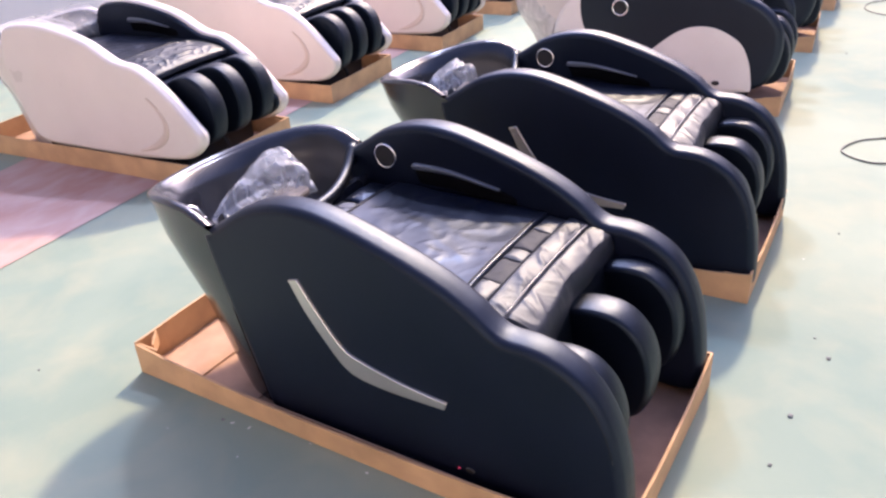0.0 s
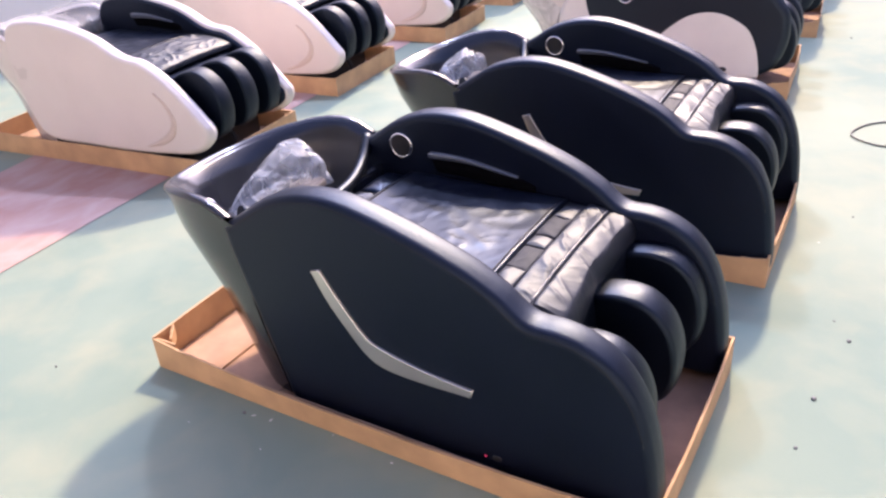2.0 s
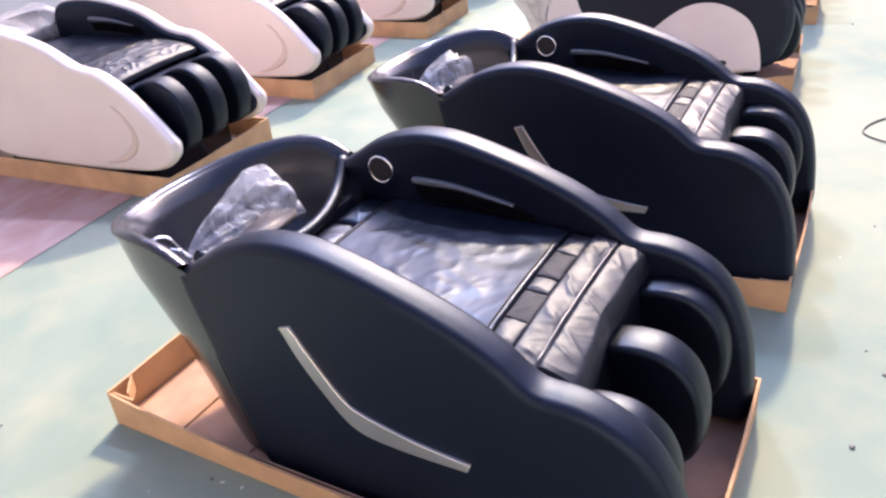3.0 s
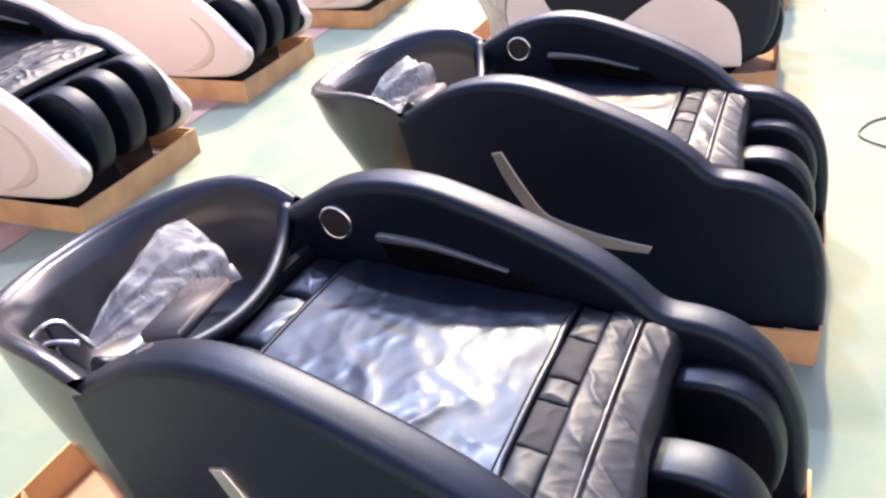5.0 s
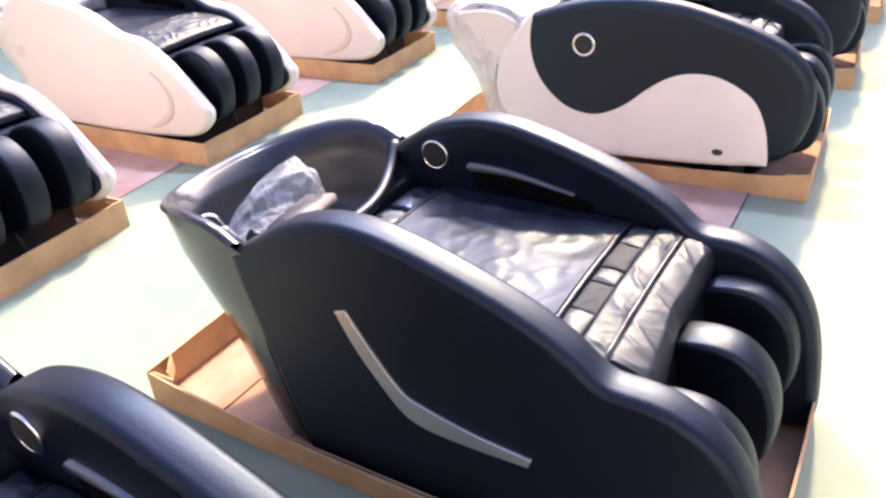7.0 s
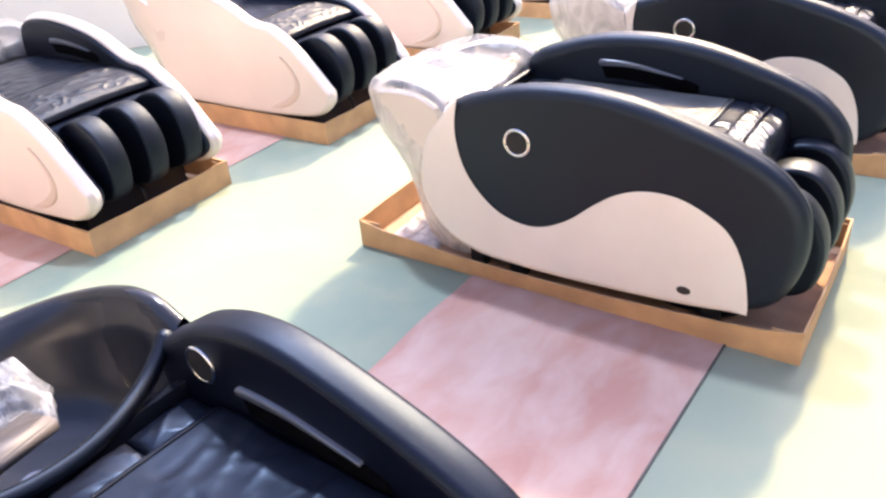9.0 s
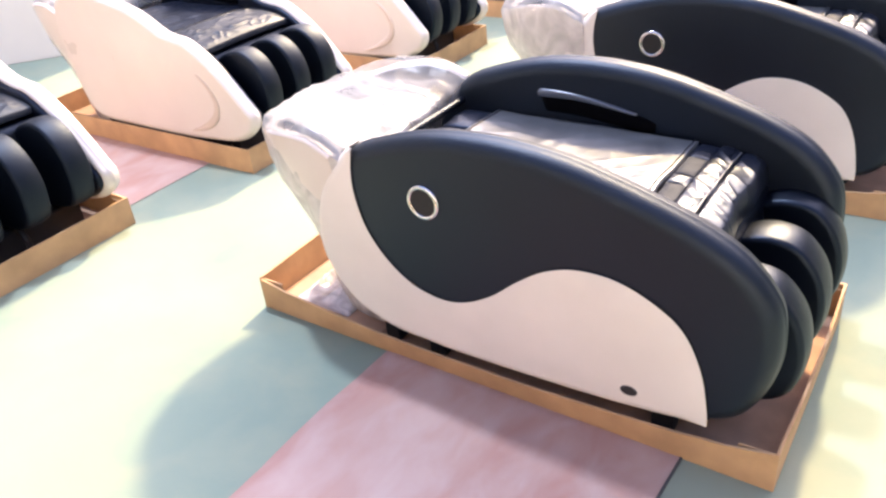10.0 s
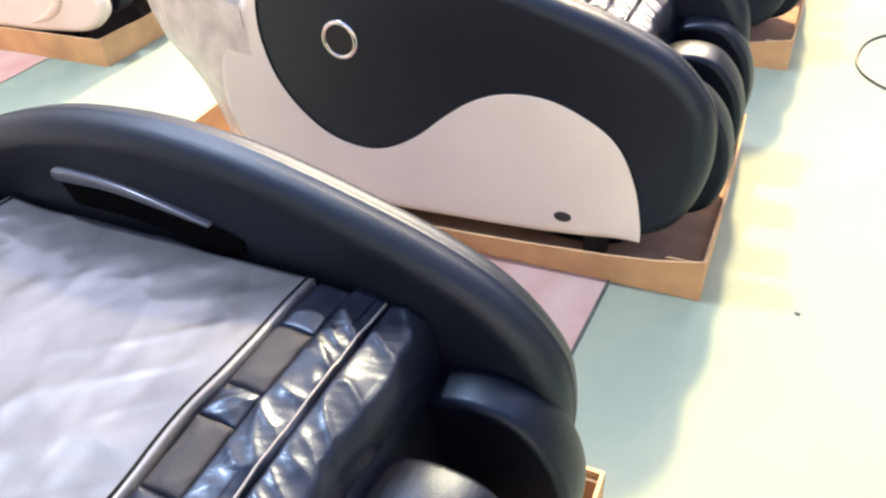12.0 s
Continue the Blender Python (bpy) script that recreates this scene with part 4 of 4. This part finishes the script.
def film_bag(seed, reach, size, label):
    """A clear bag tied off beside the tap and widening to a folded mouth, with a padded block beside it."""
    bag = thing("plastic_bag", label, "plastic bag", "bags in the basins")
    bm = bmesh.new()
    n, m = 56, 30
    tie, mouth = Vector((-0.10, -0.17, -0.055)), Vector(reach)
    ahead = (mouth - tie).normalized()
    side = ahead.cross(Vector((0, 0, 1))).normalized()
    up = side.cross(ahead)
    rings = []
    for i in range(m + 1):
        u = i / m
        c = tie.lerp(mouth, u) + Vector((0, 0, 0.02 * math.sin(math.pi * u)))
        wide = 0.012 + (size[0] - 0.012) * min(1, 1.5 * u) ** 0.8
        tall = 0.012 + (size[1] - 0.012) * min(1, 1.25 * u) ** 0.9
        ring = []
        for j in range(n):
            a = 2 * math.pi * j / n
            ca, sa = math.cos(a), math.sin(a)
            px, pz = math.copysign(abs(ca) ** 0.7, ca), math.copysign(abs(sa) ** 0.7, sa)
            r = 1 + (0.10 * math.sin(7 * a + seed) + 0.06 * math.sin(13 * a - seed)) * (1 - 0.6 * u)
            r += 0.22 * noise.noise(Vector((px * 1.4 + seed, pz * 1.4, u * 3))) + 0.10 * (1 - 3 * abs(noise.noise(Vector((px * 2.2, pz * 2.2 + seed, u * 5)))))
            q = c + side * (px * wide * r) + up * (pz * tall * r)
            ring.append(bm.verts.new(q + ahead * (0.03 * noise.noise(Vector((px * 2, pz * 2, seed + 8))) * u)))
        rings.append(ring)
    c = mouth + ahead * 0.012
    rings.append([bm.verts.new(c + (v.co - mouth) * 0.55 + Vector((0, 0, 0.02 * noise.noise(v.co * 14)))) for v in rings[-1]])
    for r0, r1 in zip(rings, rings[1:]):
        for j in range(n):
            bm.faces.new((r0[j], r0[(j + 1) % n], r1[(j + 1) % n], r1[j]))
    bm.faces.new(rings[-1])
    bm.faces.new(rings[0])
    part("bag_film", bm, FILM, bag)
    part("foam_pad", box(-0.055, 0.055, -0.12, 0.10, -0.016, 0.016, 0.006), FOAM, bag, "grey padded block").matrix_basis = pose(0.085, -0.03, 0.0, 0, -10, 8)
    return bag


def mixer_tap():
    tap = thing("mixer_tap", "small chrome mixer tap with a hose in the basin", "tap", "basin taps")
    part("body", tube([(0, 0, -0.05), (0, 0, 0.012)], 0.019, 14), DARK_PLASTIC, tap, "dark tap body")
    part("lever", tube(loop_of([(-0.012, 0, 0.014), (0.02, 0.012, 0.022), (0.065, 0.03, 0.018)], 12, False), 0.008, 8), CHROME, tap, "chrome lever")
    part("hose", tube(loop_of([(-0.01, 0.03, -0.05), (-0.03, 0.0, -0.035), (-0.055, 0.01, 0.005), (-0.06, 0.045, 0.022), (-0.045, 0.08, 0.012), (-0.02, 0.095, -0.03), (0.01, 0.10, -0.06)], 40, False), 0.0075, 8), CHROME, tap, "ribbed chrome hose")
    return tap


def place(p, ang, z=0.0):
    return pose(p[0], p[1], z, 0, 0, ang)


def back_corner(front, ang):
    a = radians(ang)
    return (front[0] - LEN * math.cos(a), front[1] - LEN * math.sin(a))


BLACKS = [((-0.914, 2.273), -26.6), ((-0.317, 3.462), -25.0)]
WHALES = [((0.366, 5.475), -22.4), (back_corner((2.668, 6.195), -21.2), -21.2), (back_corner((3.30, 7.56), -22.0), -22.0), (back_corner((3.95, 8.97), -22.0), -22.0)]
WHITES = [(back_corner(f, -21.9), -21.9) for f in ((-1.267, 3.879), (-0.825, 5.292), (-0.155, 6.575), (0.405, 7.869), (0.96, 9.2), (1.52, 10.54))]

for lined, sag, spots in ((True, 0.03, BLACKS), (False, 0.046, WHALES), (False, 0.0, WHITES)):
    tray = cardboard_tray(lined, sag)
    tray.matrix_basis = place(*spots[0])
    for s in spots[1:]:
        copy_thing(tray, place(*s))
for make, where in ((black_bed, BLACKS), (whale_bed, WHALES), (white_bed, WHITES)):
    bed = make()
    nudge = {black_bed: ((0.008, 0.008), (0.022, 0.0)), whale_bed: ((0, 0.004), (0.006, 0.020))}.get(make, ())
    spots = [place(*w) @ pose(*(nudge[k] if k < len(nudge) else (0, 0)), 0) for k, w in enumerate(where)]
    bed.matrix_basis = spots[0]
    for m in spots[1:]:
        copy_thing(bed, m)

cover = wrap(0.385, 0.372, 0.018, "film_cover", "crumpled milky plastic film wrapped over a bed's basin", 1.0)
cover.matrix_basis = place(*WHALES[0], 0.004)
for s in WHALES[1:]:
    copy_thing(cover, place(*s, 0.004))
cover = wrap(0.415, 0.365, 0.032, "film_cover", "milky plastic film wrapped over a white bed's basin", 4.0)
cover.matrix_basis = place(*WHITES[0], 0.004)
for s in WHITES[1:]:
    copy_thing(cover, place(*s, 0.004))


def packing_film(seed):
    """A loose crumpled sheet of film lying in the back of a tray."""
    f = thing("packing_film", "loose crumpled white packing film in a cardboard tray", "plastic film", "packing film in the trays")

    def h(x, y, u, v):
        e = min(1, 6 * min(u, 1 - u, v, 1 - v))
        return 0.021 + e * (0.03 + 0.03 * fold(x, y, seed, 0.5) + 0.035 * max(0, noise.noise(Vector((x * 9, y * 8, seed)))))

    part("sheet", sheet(0.09, 0.34, 0.07, 0.66, h, 40, 60, 0.002), FILM_WHITE, f)
    for k in range(4):
        y = 0.62 + 0.024 * k
        part("tie_cord", tube(loop_of([(0.05, y, 0.02), (0.12, y + 0.005, 0.07), (0.22, y - 0.01, 0.05), (0.30, y, 0.021)], 16, False), 0.003, 6), CORD, f, "thin pale cord")
    return f


CORD = material("pale_cord", (0.62, 0.48, 0.44), 0.7)
loose = packing_film(3.0)
loose.matrix_basis = place(*WHALES[0])
for w in WHALES[1:3]:
    copy_thing(loose, place(*w))


def in_bed(spot, x, y, z, rx=0, ry=0, rz=0):
    return place(*spot) @ pose(x, y, z, rx, ry, rz)


bag = film_bag(1.0, (0.03, 0.13, 0.04), (0.085, 0.085), "crumpled clear plastic bag with a grey pad inside the bowl")
bag.matrix_basis = in_bed(BLACKS[0], 0.34, 0.43, 0.585)
bag = film_bag(6.0, (0.02, 0.09, 0.03), (0.075, 0.075), "puffed milky plastic bag with a grey pad inside the bowl")
bag.matrix_basis = in_bed(BLACKS[1], 0.33, 0.40, 0.585)
tap = mixer_tap()
tap.matrix_basis = in_bed(BLACKS[0], 0.19, 0.19, 0.55)
copy_thing(tap, in_bed(BLACKS[1], 0.19, 0.19, 0.55))


# ---------------------------------------------------------------- cables and grit
def cable(pts, label):
    c = part("cable", tube(loop_of([(x, y, 0.006) for x, y in pts], 60, False), 0.0045, 8), CABLE)
    return tagged(c, label, "cable", "cables on the floor")


cable([(3.0, 4.42), (2.70, 4.40), (2.48, 4.39), (2.31, 4.35), (2.18, 4.21), (2.25, 4.06), (2.36, 4.03), (2.6, 4.02), (3.0, 4.1)], "thin black cable lying in a loop on the floor")
cable([(4.3, 7.95), (3.88, 7.88), (3.70, 7.80), (3.58, 7.60), (3.58, 7.42), (3.68, 7.28), (3.95, 7.2), (4.4, 7.3)], "thin black cable curled on the far floor")
for x, y, r in ((1.271, 2.063, 0.010), (1.485, 2.359, 0.009), (1.15, 1.85, 0.007), (1.48, 2.48, 0.005), (1.84, 3.27, 0.006), (-0.53, 2.02, 0.007), (-1.31, 2.28, 0.006), (2.90, 6.14, 0.008)):
    bm = bmesh.new()
    bmesh.ops.create_icosphere(bm, subdivisions=2, radius=1.0)
    for v in bm.verts:
        v.co *= 1 + 0.4 * noise.noise(v.co * 1.5 + Vector((x, y, 0)))
        v.co = Vector((v.co.x * r, v.co.y * r * 0.8, max(v.co.z, -0.5) * r * 0.5 + 0.25 * r))
    g = part("grit", bm, GRIT)
    g.matrix_basis = pose(x, y, 0.0, 0, 0, 40 * x)
    tagged(g, "small grey crumb of grit on the floor", "grit", "grit on the floor")
FLECK = material("pale_paint_chip", (0.6, 0.6, 0.56), 0.7)
for k, (x, y, r) in enumerate(((-0.495, 2.007, 0.008), (-0.432, 1.983, 0.007), (-0.43, 1.853, 0.004), (-0.017, 1.794, 0.006), (-0.216, 1.914, 0.004), (0.374, 1.715, 0.006), (-0.703, 1.979, 0.004), (1.62, 3.05, 0.005))):
    flake = loop_of([(r * (1 + 0.5 * math.sin(3.1 * j + k)) * math.cos(j * 1.047), 0.6 * r * (1 + 0.4 * math.cos(2.3 * j + k)) * math.sin(j * 1.047)) for j in range(6)], 14)
    g = part("paint_chip", slab(flake, -0.0016, 0.0, 0.0006, 2), FLECK)
    g.matrix_basis = pose(x, y, 0.0002, 90, 0, 53 * k)
    tagged(g, "tiny pale chip of paint on the mint floor", "paint chip", "paint chips on the floor")
